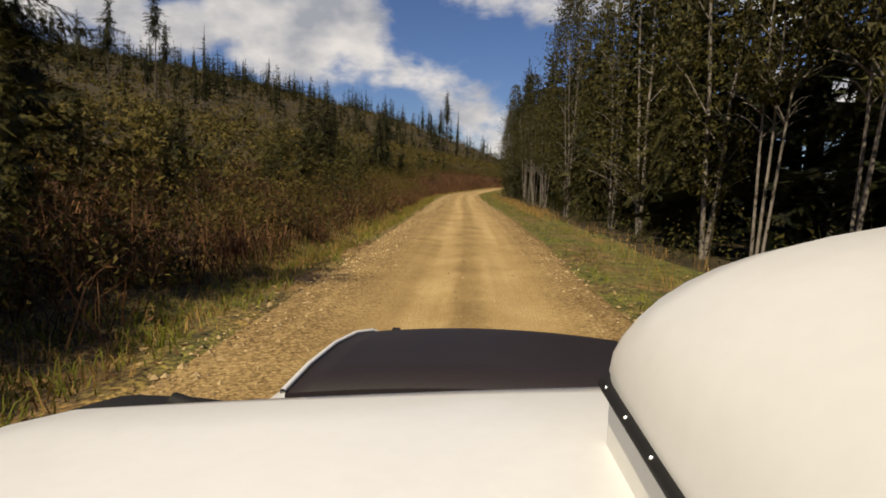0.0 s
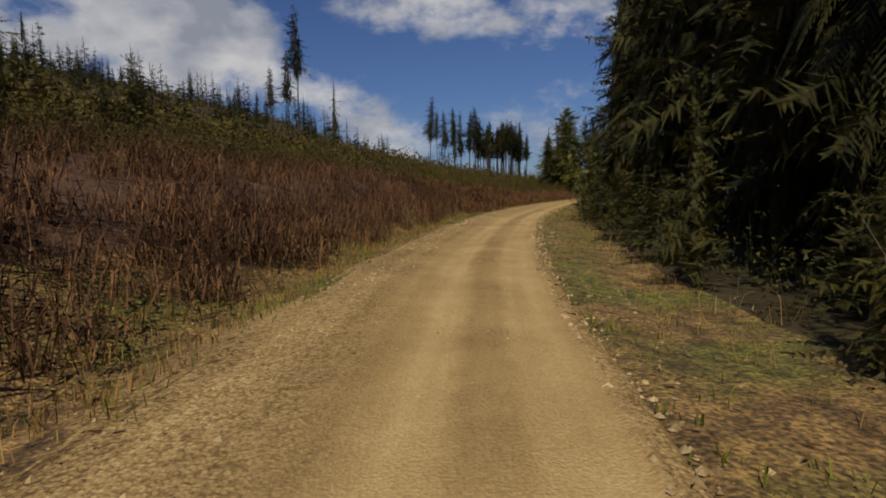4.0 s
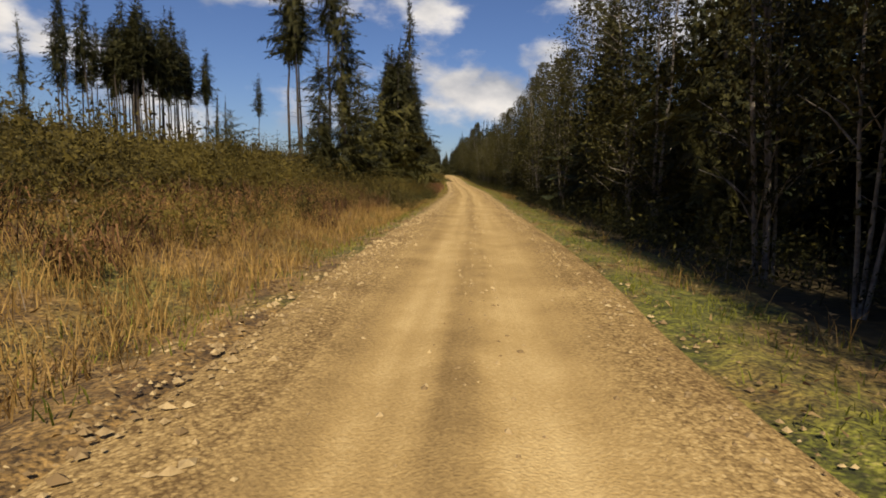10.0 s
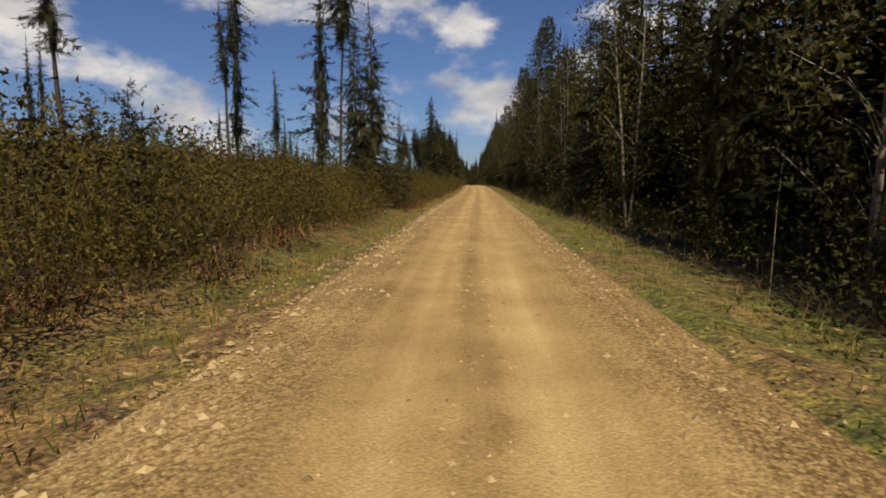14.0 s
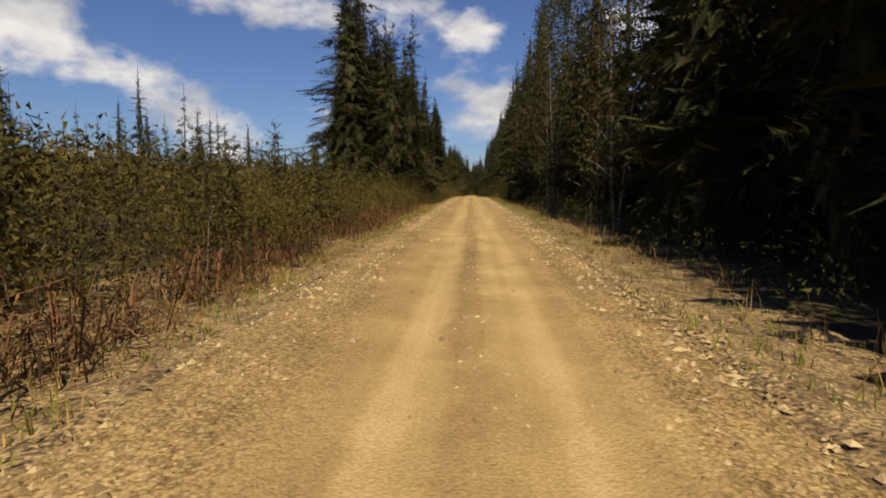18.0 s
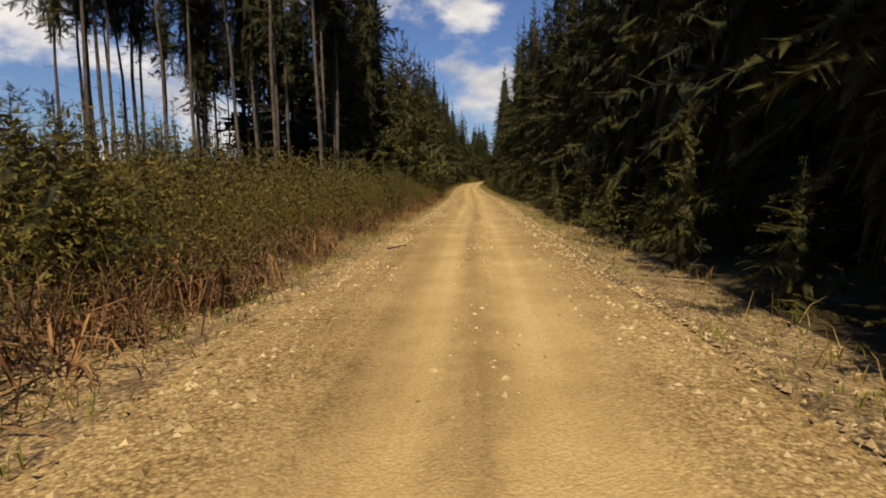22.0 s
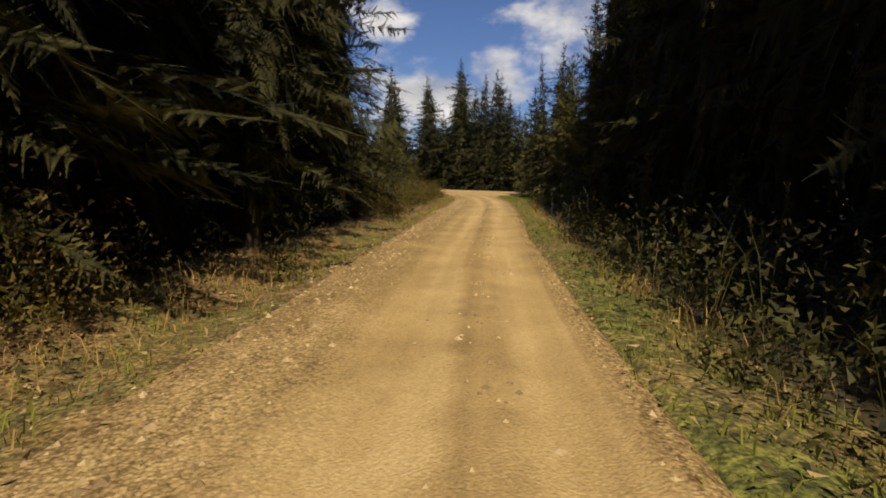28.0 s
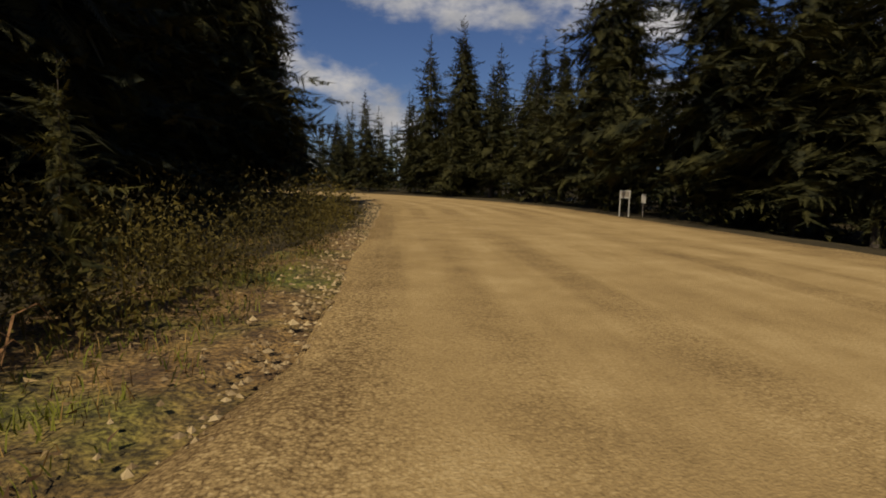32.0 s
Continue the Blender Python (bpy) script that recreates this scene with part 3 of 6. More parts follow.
def road_material():
    """Packed tan gravel: pale wheel tracks, darker crown, stony loose edges."""
    m = bpy.data.materials.new("packed_gravel")
    m.use_nodes = True
    n, l = m.node_tree.nodes, m.node_tree.links
    b = n["Principled BSDF"]
    uvn = n.new("ShaderNodeUVMap"); uvn.uv_map = "UVMap"
    geo = n.new("ShaderNodeNewGeometry")
    sepx = n.new("ShaderNodeSeparateXYZ"); l.new(uvn.outputs[0], sepx.inputs[0])
    def noise_at(scale, detail, src=None):
        t = n.new("ShaderNodeTexNoise")
        t.inputs["Scale"].default_value, t.inputs["Detail"].default_value = scale, detail
        l.new(src or geo.outputs["Position"], t.inputs["Vector"])
        return t.outputs["Fac"]
    def math_(op, a, bb, c=None):
        t = n.new("ShaderNodeMath"); t.operation = op
        for k, q in enumerate((a, bb, c)):
            if q is None:
                continue
            if isinstance(q, (int, float)):
                t.inputs[k].default_value = q
            else:
                l.new(q, t.inputs[k])
        return t.outputs[0]
    wander = math_("MULTIPLY_ADD", noise_at(0.10, 3), 0.5, -0.25)
    ragged = math_("MULTIPLY_ADD", noise_at(2.0, 6), 0.5, -0.25)
    across = math_("ADD", math_("ADD", sepx.outputs["X"], wander), ragged)
    place = math_("MULTIPLY_ADD", across, 1 / 6.4, 0.5)
    r = n.new("ShaderNodeValToRGB")
    cr = r.color_ramp
    stops = [(0.0, 0.15), (0.12, 0.38), (0.26, 0.38), (0.36, 0.46), (0.395, 0.60), (0.45, 0.55), (0.48, 0.37), (0.515, 0.38), (0.55, 0.57), (0.605, 0.60), (0.65, 0.50), (0.74, 0.40), (0.9, 0.34), (1.0, 0.15)]
    while len(cr.elements) < len(stops):
        cr.elements.new(0.5)
    for e, (p, g) in zip(cr.elements, stops):
        e.position, e.color = p, (g, g, g, 1)
    l.new(place, r.inputs["Fac"])
    grit = noise_at(38.0, 5)
    patch = noise_at(0.8, 5)
    v1 = n.new("ShaderNodeTexVoronoi"); v1.inputs["Scale"].default_value = 34.0
    l.new(geo.outputs["Position"], v1.inputs["Vector"])
    loose = math_("MULTIPLY", math_("SUBTRACT", math_("MINIMUM", math_("ABSOLUTE", across, 0), 1.7), 0.75), 0.32)
    loose = math_("MAXIMUM", loose, 0.05)
    v2 = n.new("ShaderNodeTexVoronoi"); v2.inputs["Scale"].default_value = 30.0
    l.new(geo.outputs["Position"], v2.inputs["Vector"])
    split = n.new("ShaderNodeSeparateColor"); l.new(v2.outputs["Color"], split.inputs[0])
    gaps = math_("MULTIPLY", math_("SUBTRACT", 0.40, v2.outputs["Distance"]), 0.9)
    speck = math_("MULTIPLY", math_("ADD", gaps, math_("MULTIPLY_ADD", split.outputs[0], 0.8, -0.42)), math_("MULTIPLY", loose, 1.7))
    stretch = n.new("ShaderNodeMapping"); stretch.inputs["Scale"].default_value = (3.2, 0.08, 1.0)
    l.new(uvn.outputs[0], stretch.inputs["Vector"])
    streak = math_("MULTIPLY_ADD", noise_at(1.0, 5, stretch.outputs[0]), 0.42, -0.21)
    speck = math_("ADD", speck, streak)
    tone = math_("ADD", math_("ADD", r.outputs["Color"], math_("MULTIPLY_ADD", grit, 0.5, -0.25)), math_("ADD", math_("MULTIPLY_ADD", patch, 0.5, -0.25), speck))
    c = n.new("ShaderNodeValToRGB")
    e = c.color_ramp.elements
    e[0].position, e[0].color = 0.05, (0.13, 0.078, 0.032, 1)
    e[1].position, e[1].color = 0.95, (0.66, 0.485, 0.235, 1)
    mid = c.color_ramp.elements.new(0.5); mid.color = (0.395, 0.266, 0.110, 1)
    l.new(tone, c.inputs["Fac"])
    l.new(c.outputs["Color"], b.inputs["Base Color"])
    b.inputs["Roughness"].default_value = 0.95
    b.inputs["Specular IOR Level"].default_value = 0.15
    bump = n.new("ShaderNodeBump")
    bump.inputs["Strength"].default_value, bump.inputs["Distance"].default_value = 0.7, 0.03
    l.new(math_("ADD", math_("MULTIPLY", grit, 0.6), math_("MULTIPLY", v1.outputs["Distance"], -0.22)), bump.inputs["Height"])
    l.new(bump.outputs[0], b.inputs["Normal"])
    return m


M_ROAD = road_material()


def verge_material(name, dry_pair, green_pair, bias, stony=0.25):
    """Verge turf: green near the gravel, dry and brown beyond, mixed by noise."""
    m = bpy.data.materials.new(name)
    m.use_nodes = True
    n, l = m.node_tree.nodes, m.node_tree.links
    b = n["Principled BSDF"]
    geo = n.new("ShaderNodeNewGeometry")
    last = None
    for scale, cols in ((0.3, dry_pair), (0.6, green_pair)):
        t = n.new("ShaderNodeTexNoise"); t.inputs["Scale"].default_value, t.inputs["Detail"].default_value = scale * 8, 8
        l.new(geo.outputs["Position"], t.inputs["Vector"])
        r = n.new("ShaderNodeValToRGB")
        r.color_ramp.elements[0].position, r.color_ramp.elements[1].position = 0.35, 0.68
        r.color_ramp.elements[0].color, r.color_ramp.elements[1].color = (*cols[0], 1), (*cols[1], 1)
        l.new(t.outputs["Fac"], r.inputs["Fac"])
        last = (last, r) if last is not None else r
    t = n.new("ShaderNodeTexNoise"); t.inputs["Scale"].default_value = 0.5
    l.new(geo.outputs["Position"], t.inputs["Vector"])
    mx = n.new("ShaderNodeMix"); mx.data_type = "RGBA"
    t.inputs["Detail"].default_value = 6
    turn_ = n.new("ShaderNodeMath"); turn_.operation = "MULTIPLY_ADD"; turn_.use_clamp = True
    turn_.inputs[1].default_value, turn_.inputs[2].default_value = 4.0, -2.0 + bias
    l.new(t.outputs["Fac"], turn_.inputs[0]); l.new(turn_.outputs[0], mx.inputs["Factor"])
    l.new(last[0].outputs["Color"], mx.inputs["A"]); l.new(last[1].outputs["Color"], mx.inputs["B"])
    cell = n.new("ShaderNodeTexVoronoi"); cell.inputs["Scale"].default_value = 19.0
    l.new(geo.outputs["Position"], cell.inputs["Vector"])
    tops = n.new("ShaderNodeValToRGB")
    tops.color_ramp.elements[0].position, tops.color_ramp.elements[1].position = 0.35, 0.62
    tops.color_ramp.elements[0].color, tops.color_ramp.elements[1].color = (stony, stony, stony, 1), (0, 0, 0, 1)
    hue = n.new("ShaderNodeSeparateColor"); l.new(cell.outputs["Color"], hue.inputs[0])
    far_ = n.new("ShaderNodeMath"); far_.operation = "MULTIPLY_ADD"; far_.inputs[1].default_value = 0.55
    l.new(hue.outputs[0], far_.inputs[0]); l.new(cell.outputs["Distance"], far_.inputs[2])
    l.new(far_.outputs[0], tops.inputs["Fac"])
    pick = n.new("ShaderNodeTexNoise"); pick.inputs["Scale"].default_value, pick.inputs["Detail"].default_value = 1.7, 4
    l.new(geo.outputs["Position"], pick.inputs["Vector"])
    some = n.new("ShaderNodeMath"); some.operation = "MULTIPLY"; some.use_clamp = True
    wide_ = n.new("ShaderNodeMath"); wide_.operation = "MULTIPLY_ADD"; wide_.use_clamp = True
    wide_.inputs[1].default_value, wide_.inputs[2].default_value = 5.0, -2.0
    l.new(pick.outputs["Fac"], wide_.inputs[0]); l.new(wide_.outputs[0], some.inputs[0]); l.new(tops.outputs["Color"], some.inputs[1])
    pale = n.new("ShaderNodeMix"); pale.data_type = "RGBA"
    l.new(some.outputs[0], pale.inputs["Factor"]); l.new(mx.outputs["Result"], pale.inputs["A"])
    pale.inputs["B"].default_value = (0.50, 0.37, 0.19, 1)
    mat_ = n.new("ShaderNodeTexNoise"); mat_.inputs["Scale"].default_value, mat_.inputs["Detail"].default_value = 22.0, 7
    l.new(geo.outputs["Position"], mat_.inputs["Vector"])
    deep_ = n.new("ShaderNodeValToRGB")
    deep_.color_ramp.elements[0].position, deep_.color_ramp.elements[1].position = 0.38, 0.62
    deep_.color_ramp.elements[0].color, deep_.color_ramp.elements[1].color = (0.32, 0.30, 0.28, 1), (1.25, 1.22, 1.15, 1)
    l.new(mat_.outputs["Fac"], deep_.inputs["Fac"])
    tuft = n.new("ShaderNodeMix"); tuft.data_type = "RGBA"; tuft.blend_type = "MULTIPLY"; tuft.inputs["Factor"].default_value = 1.0
    l.new(pale.outputs["Result"], tuft.inputs["A"]); l.new(deep_.outputs["Color"], tuft.inputs["B"])
    l.new(tuft.outputs["Result"], b.inputs["Base Color"])
    b.inputs["Roughness"].default_value = 0.95
    bump = n.new("ShaderNodeBump"); bump.inputs["Strength"].default_value, bump.inputs["Distance"].default_value = 1.0, 0.08
    f = n.new("ShaderNodeTexNoise"); f.inputs["Scale"].default_value, f.inputs["Detail"].default_value = 9.0, 6
    l.new(geo.outputs["Position"], f.inputs["Vector"])
    l.new(f.outputs["Fac"], bump.inputs["Height"]); l.new(bump.outputs[0], b.inputs["Normal"])
    return m


DRY_TURF, GREEN_TURF = ((0.11, 0.062, 0.022), (0.38, 0.235, 0.078)), ((0.058, 0.066, 0.008), (0.215, 0.215, 0.031))
M_VERGE = verge_material("verge_turf", DRY_TURF, GREEN_TURF, 0.25)
M_STONY = verge_material("stony_verge", ((0.17, 0.105, 0.045), (0.42, 0.29, 0.13)), GREEN_TURF, -0.6, 1.0)
M_GREEN_VERGE = verge_material("green_verge_turf", DRY_TURF, GREEN_TURF, 0.75)

# road: crowned, with two shallow wheel tracks and ragged edges
ru = np.array([-3.0, -2.75, -2.45, -2.1, -1.7, -1.25, -0.95, -0.7, -0.45, -0.2, 0.0, 0.2, 0.45, 0.7, 0.95, 1.25, 1.7, 2.05, 2.35, 2.6])
rz = np.array([-0.22, -0.10, -0.03, 0.0, 0.01, 0.01, -0.015, -0.03, -0.015, 0.012, 0.02, 0.012, -0.015, -0.03, -0.015, 0.01, 0.005, -0.01, -0.05, -0.20])
rs = np.arange(-150, END + 14, 1.0)
RS, RU = np.meshgrid(rs, ru, indexing="ij")
edge = 1 + 0.10 * wob(RS, RU * 0, 7.0, 2.0) * (np.abs(RU) > 1.5)
flare = 1 + 3.2 * smooth(RS, 880, 903) * (RU > 0) - 0.32 * smooth(RS, 893, 910) * (RU < 0)
outer = np.where(RU > 0, gravel_right(RS) + 0.15, gravel_left(RS) + 0.1)
side_end = np.where(RU > 0, 2.6, 3.0)
spread_ = np.where(np.abs(RU) < 0.95, np.abs(RU), 0.95 + (np.abs(RU) - 0.95) * (outer - 0.95) / (side_end - 0.95)) * np.sign(RU)
RX, RY, RZ = at(RS, spread_ * edge * flare)
main_left = MAIN_HALF * (0.5 + 0.5 * smooth(RY, 788, 814))
main_in = main_left - np.abs(main_off(RX, RY)[0]).reshape(RX.shape)
RZ = RZ - 0.16 * smooth(main_in, -0.5, 0.6) * (RY > 780)
sheet("road", RX, RY, RZ + rz[None] + 0.012 * wob(RX, RY, 1.3), M_ROAD, uv=(np.where((flare > 1.02) & (RU * flare > 0.9), 0.9 + 0.22 * np.sin(1.5 * (RU * flare - 0.9)), RU), RS), label="tan packed gravel forest road with wheel tracks", category="road")

# verges: ditch and bank beside the gravel
LEFT_U = np.array([-14, -12, -10.5, -9, -7.8, -6.6, -5.6, -4.8, -4.2, -3.8, -3.5, -3.2, -2.9, -2.6, -2.3])
RIGHT_U = np.array([1.9, 2.2, 2.4, 2.7, 3.1, 3.6, 4.2, 5.0, 6.0, 7.5, 9.0, 11.0, 13.0])
for name, uu, s0, s1, mat, label in (
        ("bank_left", LEFT_U[:7], -150, 153.1, M_BANK, "reddish brown bank above a shallow ditch"),
        ("forest_floor_left", LEFT_U[:7], 153, 250.6, M_SOIL, "dark forest soil under the scrub"),
        ("grass_field_left", LEFT_U[:7], 250.5, 336.1, M_VERGE, "tan rough grass beside the road"),
        ("far_floor_left", LEFT_U[:7], 336, END + 46, M_SOIL, "dark forest soil under the scrub"),
        ("verge_left", LEFT_U[6:], -150, 441.1, M_VERGE, "tan grass verge with a shallow ditch"),
        ("stony_verge_left", LEFT_U[6:], 441, 741.1, M_STONY, "stony tan verge with a little grass"),
        ("far_verge_left", LEFT_U[6:], 741, END + 46, M_VERGE, "tan grass verge beside the junction"),
        ("stony_verge_right", RIGHT_U[:8], 468, 718.6, M_STONY, "stony tan verge below the trees"),
        ("forest_floor_right", RIGHT_U[7:], -150, END + 4, M_SOIL, "dark forest soil under the trees"),
        ("verge_right", RIGHT_U[:8], -150, 114.1, M_GREEN_VERGE, "low green grass verge"),
        ("bend_verge_right", RIGHT_U[:8], 114, 165.1, M_VERGE, "tan stony grass verge inside the bend"),
        ("middle_verge_right", RIGHT_U[:8], 165, 468.1, M_GREEN_VERGE, "low green grass verge"),
        ("far_verge_right", RIGHT_U[:8], 718.5, END + 4, M_GREEN_VERGE, "low green grass verge beside the junction")):
    VS, VU = np.meshgrid(np.arange(s0, s1, 1.5), uu, indexing="ij")
    if name in ("far_verge_left", "far_floor_left"):
        VU = VU * (1 - 0.30 * smooth(VS, 893, 910) * (VU > -5))
    VN = VU
    VU = VU + shift_right(VS, VU)
    VX, VY, VZ = at(VS, VU)
    rough = 0.07 * wob(VX, VY, 0.9, 3.0) + 0.10 * wob(VX, VY, 2.7, 1.0)
    z = ground_z(VX.ravel(), VY.ravel(), VS.ravel(), VU.ravel()).reshape(VX.shape) + rough * smooth(np.abs(VN), 2.6, 4.0) - 0.07 * (np.abs(VN) < 2.5) - 0.5 * (np.abs(VN) > 12.5) - 0.4 * smooth(VS, 884, 894) * (VU > 0)
    z = z - 0.6 * (np.abs(main_off(VX, VY)[0]).reshape(VX.shape) < MAIN_HALF - 0.6)
    sheet(name, VX, VY, z, mat, label=label, category="verge")

# main road across the end
MA = np.concatenate([[-1, -0.97], np.linspace(-0.92, 0.92, 41), [0.97, 1.0]]) * MAIN_HALF
MW = MA[None] * np.where(MA[None] < 0, 0.5 + 0.5 * smooth(MAIN[:, 1:], 788, 814), 1.0)
MW = MW * np.where(MA[None] < 0, 1 + (0.11 + 0.02 * wob(MAIN[:, 1:], 0 * MAIN[:, 1:], 3.0)) * smooth(MAIN[:, 1:], 800, 812), 1.0)
MX = MAIN[:, :1] + MAIN_RIGHT[:, :1] * MW
MY = MAIN[:, 1:] + MAIN_RIGHT[:, 1:] * MW
MZ = END_Z - 0.025 + 0.02 * wob(MX, MY, 2.0) 
open_side = (MA[None] < 0) * smooth(MY, 782, 792) * (1 - smooth(MY, 813, 820))
MZ = MZ - (1 - open_side) * 0.2 * (np.abs(MA)[None] > 0.985 * MAIN_HALF) - 0.11 * open_side * smooth(np.abs(MA)[None], 0.5 * MAIN_HALF, MAIN_HALF)
sheet("main_road", MX, MY, MZ, M_ROAD, uv=(0.92 + 0.24 * np.sin(3.3 * MW + 0.5 * np.sin(0.05 * MY)) + 0.15 * np.sin(1.35 * MW) + 0.8 * (1 - open_side) * smooth(np.abs(MA)[None] + 0 * MW, 0.6 * MAIN_HALF, MAIN_HALF), MY), label="broad tan gravel main road at the junction", category="road")

# ---- trees ----
r1 = np.random.default_rng(21)
LABELS = {
    "fir_tree": ("dark green fir with boughs down to the ground", "tree"),
    "great_fir": ("great dark fir with long drooping boughs to the ground", "tree"),
    "tall_fir": ("tall fir with a bare trunk and a high crown", "tree"),
    "spire_tree": ("thin ragged conifer standing alone in the cutover", "tree"),
    "cedar_tree": ("bright green cedar with drooping sprays", "tree"),
    "alder_tree": ("slender alder with pale stems and olive leaves", "tree"),
    "bare_alder": ("slender alder with pale bare stems and a thin high crown", "tree"),
    "spruce_tree": ("tall dark spruce with broad drooping boughs", "tree"),
    "slender_fir": ("very tall slender fir with short dense boughs", "tree"),
    "conifer_bush": ("low bushy conifer at the edge of the wood", "shrub"),
    "young_fir": ("young bushy fir beside the road", "sapling"),
}
VARIANTS, PROTO = {}, {}


def add_variant(kind, soups, height, bark, leaf):
    t, c = soups
    VARIANTS.setdefault(kind, []).append((t.mesh("trunk", bark, True), c.mesh("crown", leaf), height))


for k in range(5):
    add_variant("fir_tree", conifer(16, 3.2 + 0.3 * (k % 4), 0.03, 34, 8, 13, r1, ragged=0.36 + 0.04 * k, width=0.30, fat=1.25, full=(0.85, 0.7, 0.95, 0.8, 0.75)[k], core=0.45), 16, M_BARK, M_FIR)
for k in range(5):
    add_variant("tall_fir", conifer(26, (3.4, 3.0, 3.7, 3.2, 2.9)[k], (0.45, 0.55, 0.35, 0.5, 0.6)[k], 20, 7, 7, r1, ragged=0.42, width=0.36, fat=1.3, full=0.6, core=0.42, girth=0.0082, lean=(0.01, -0.012, 0.0, 0.02, -0.01)[k]), 26, M_BARK, M_FIR)
for k in range(3):
    add_variant("spire_tree", conifer(15, (1.7, 2.0, 1.4)[k], (0.12, 0.3, 0.5)[k], 26, 5, 5, r1, ragged=0.55, width=0.42, fat=1.4, core=0.35), 15, M_BARK, M_FIR)
for k in range(4):
    add_variant("spruce_tree", conifer(20, 4.5 + 0.3 * k, (0.06, 0.04, 0.10, 0.05)[k], 32, 9, 9, r1, ragged=0.36, width=0.32, fat=1.35, upturn=0.14, full=0.95, core=0.5, tufts=600), 20, M_BARK, M_FIR)
for k in range(2):
    add_variant("cedar_tree", conifer(14, 4.1, 0.03, 60, 12, 13, r1, ragged=0.34, width=0.24, fat=1.3, full=0.5, droop=(0.1, 0.9), upturn=0.15), 14, M_BARK, M_CEDAR)
for k in range(4):
    add_variant("alder_tree", leafy(12, 2.6, 3 - k % 2, 8600, 0.086, r1, low=0.05 + 0.06 * (k % 2)), 12, M_PALE_BARK, M_ALDER)
for k in range(3):
    add_variant("bare_alder", leafy(10, 2.0, 3, 6200, 0.082, r1, low=0.30 + 0.05 * k), 10, M_PALE_BARK, M_ALDER)
for k in range(4):
    add_variant("young_fir", conifer(4.5, 1.35 + 0.15 * k, 0.02, 17, 6, 8, r1, ragged=0.55, width=0.34, fat=1.15, full=0.7, droop=(0.0, 0.4), core=0.3), 4.5, M_BARK, M_SAPLING)

for k in range(4):
    add_variant("great_fir", conifer(24, 4.6 + 0.25 * k, 0.025, 42, 8, 21, r1, ragged=0.36 + 0.05 * k, width=0.22, fat=1.5, full=(0.85, 0.75, 0.95, 0.8)[k], core=0.5, tufts=900), 24, M_BARK, M_FIR)
add_variant("slender_fir", conifer(32, 3.6, 0.07, 56, 7, 7, r1, ragged=0.4, width=0.34, fat=1.3), 32, M_BARK, M_FIR)
VARIANTS["conifer_bush"] = VARIANTS["young_fir"]


def plant(kind, x, y, z, height, r, wide=1.0, group="", label=""):
    k = int(r.integers(len(VARIANTS[kind])))
    trunk, crown, h = VARIANTS[kind][k]
    s = height / h
    m = Matrix.LocRotScale((x, y, z), Euler((r.normal(0, 0.015), r.normal(0, 0.015), r.uniform(0, 6.28))), (s * wide, s * wide, s))
    if (kind, k) not in PROTO:
        root = new(kind)
        root.empty_display_size = 0.5
        part("trunk", trunk, None, root)
        part("crown", crown, None, root)
        tagged(root, LABELS[kind][0], LABELS[kind][1], group or "trees along the road")
        root.matrix_basis = m
        PROTO[(kind, k)] = root
        ob = root
    else:
        ob = copy_thing(PROTO[(kind, k)], Matrix.Identity(4))
        ob.matrix_basis = m
    if label:
        tagged(ob, label)
    return ob


def plant_su(kind, s, u, height, r, keep=3.1, **kw):
    if u > 0:
        keep = float(wood_right(s)) - 0.7 + 1.4 * (775 < s < 858) + 1.0 * (s >= 858)      # the trees stand back here
        u = u + float(shift_right(s, u))
    reach = {"fir_tree": 5.2, "great_fir": 6.6, "cedar_tree": 4.2, "alder_tree": 3.0, "young_fir": 1.8, "conifer_bush": 1.8}.get(kind, 3.2) * height / VARIANTS[kind][0][2]
    if u > 0:
        u = max(u, keep + 0.6 * reach)
    x, y, z = at(s, u)
    if "wide" in kw:                           # boughs stop at the edge of the gravel
        kw["wide"] = min(kw["wide"], max((abs(u) - keep) / reach, 0.5))
    if abs(main_off(x, y)[0][0]) < MAIN_HALF + 3.0 and not (u > 0 and s < 893):
        return None
    gz_ = ground_z(np.array([x]), np.array([y]), np.array([s]), np.array([u]))[0]
    return plant(kind, float(x), float(y), float(gz_), height, r, **kw)


def row(kinds, s0, s1, gap, u0, u1, h0, h1, seed, wide=(0.9, 1.15), keep=3.1):
    """Trees at uneven steps along one side, between two offsets."""
    r = np.random.default_rng(seed)
    s = s0
    while s < s1:
        if u0 > 0 and (6 < s < 14 or 39 < s < 56):      # room for the pale stems
            s += 0.6 * gap
            plant_su(kinds[0], s, u1 + 2.0, r.uniform(h0, h1), r, keep=keep, wide=0.8)
            s += 0.6 * gap
            continue
        plant_su(kinds[int(r.integers(len(kinds)))], s, r.uniform(u0, u1), r.uniform(h0, h1), r, keep=keep, wide=r.uniform(*wide))
        s += gap * r.uniform(0.55, 1.45)


# right side: a closed edge of the wood all along
row(["fir_tree", "fir_tree", "alder_tree"], -30, 118, 3.6, 5.4, 7.2, 11.5, 15.0, 1, (1.0, 1.25), 3.0)
row(["great_fir"], 108, 250, 3.6, 5.0, 6.8, 18.0, 26.0, 2, (1.0, 1.25), 2.1)
row(["alder_tree", "alder_tree", "fir_tree"], 252, 470, 4.2, 5.8, 7.4, 9.5, 13.0, 3)
row(["fir_tree", "fir_tree", "alder_tree"], 472, 585, 4.0, 5.8, 7.2, 13.0, 18.0, 4, (1.0, 1.2), 3.1)
row(["great_fir"], 588, 858, 3.8, 5.6, 7.2, 15.0, 23.0, 5, (1.0, 1.25), 2.6)
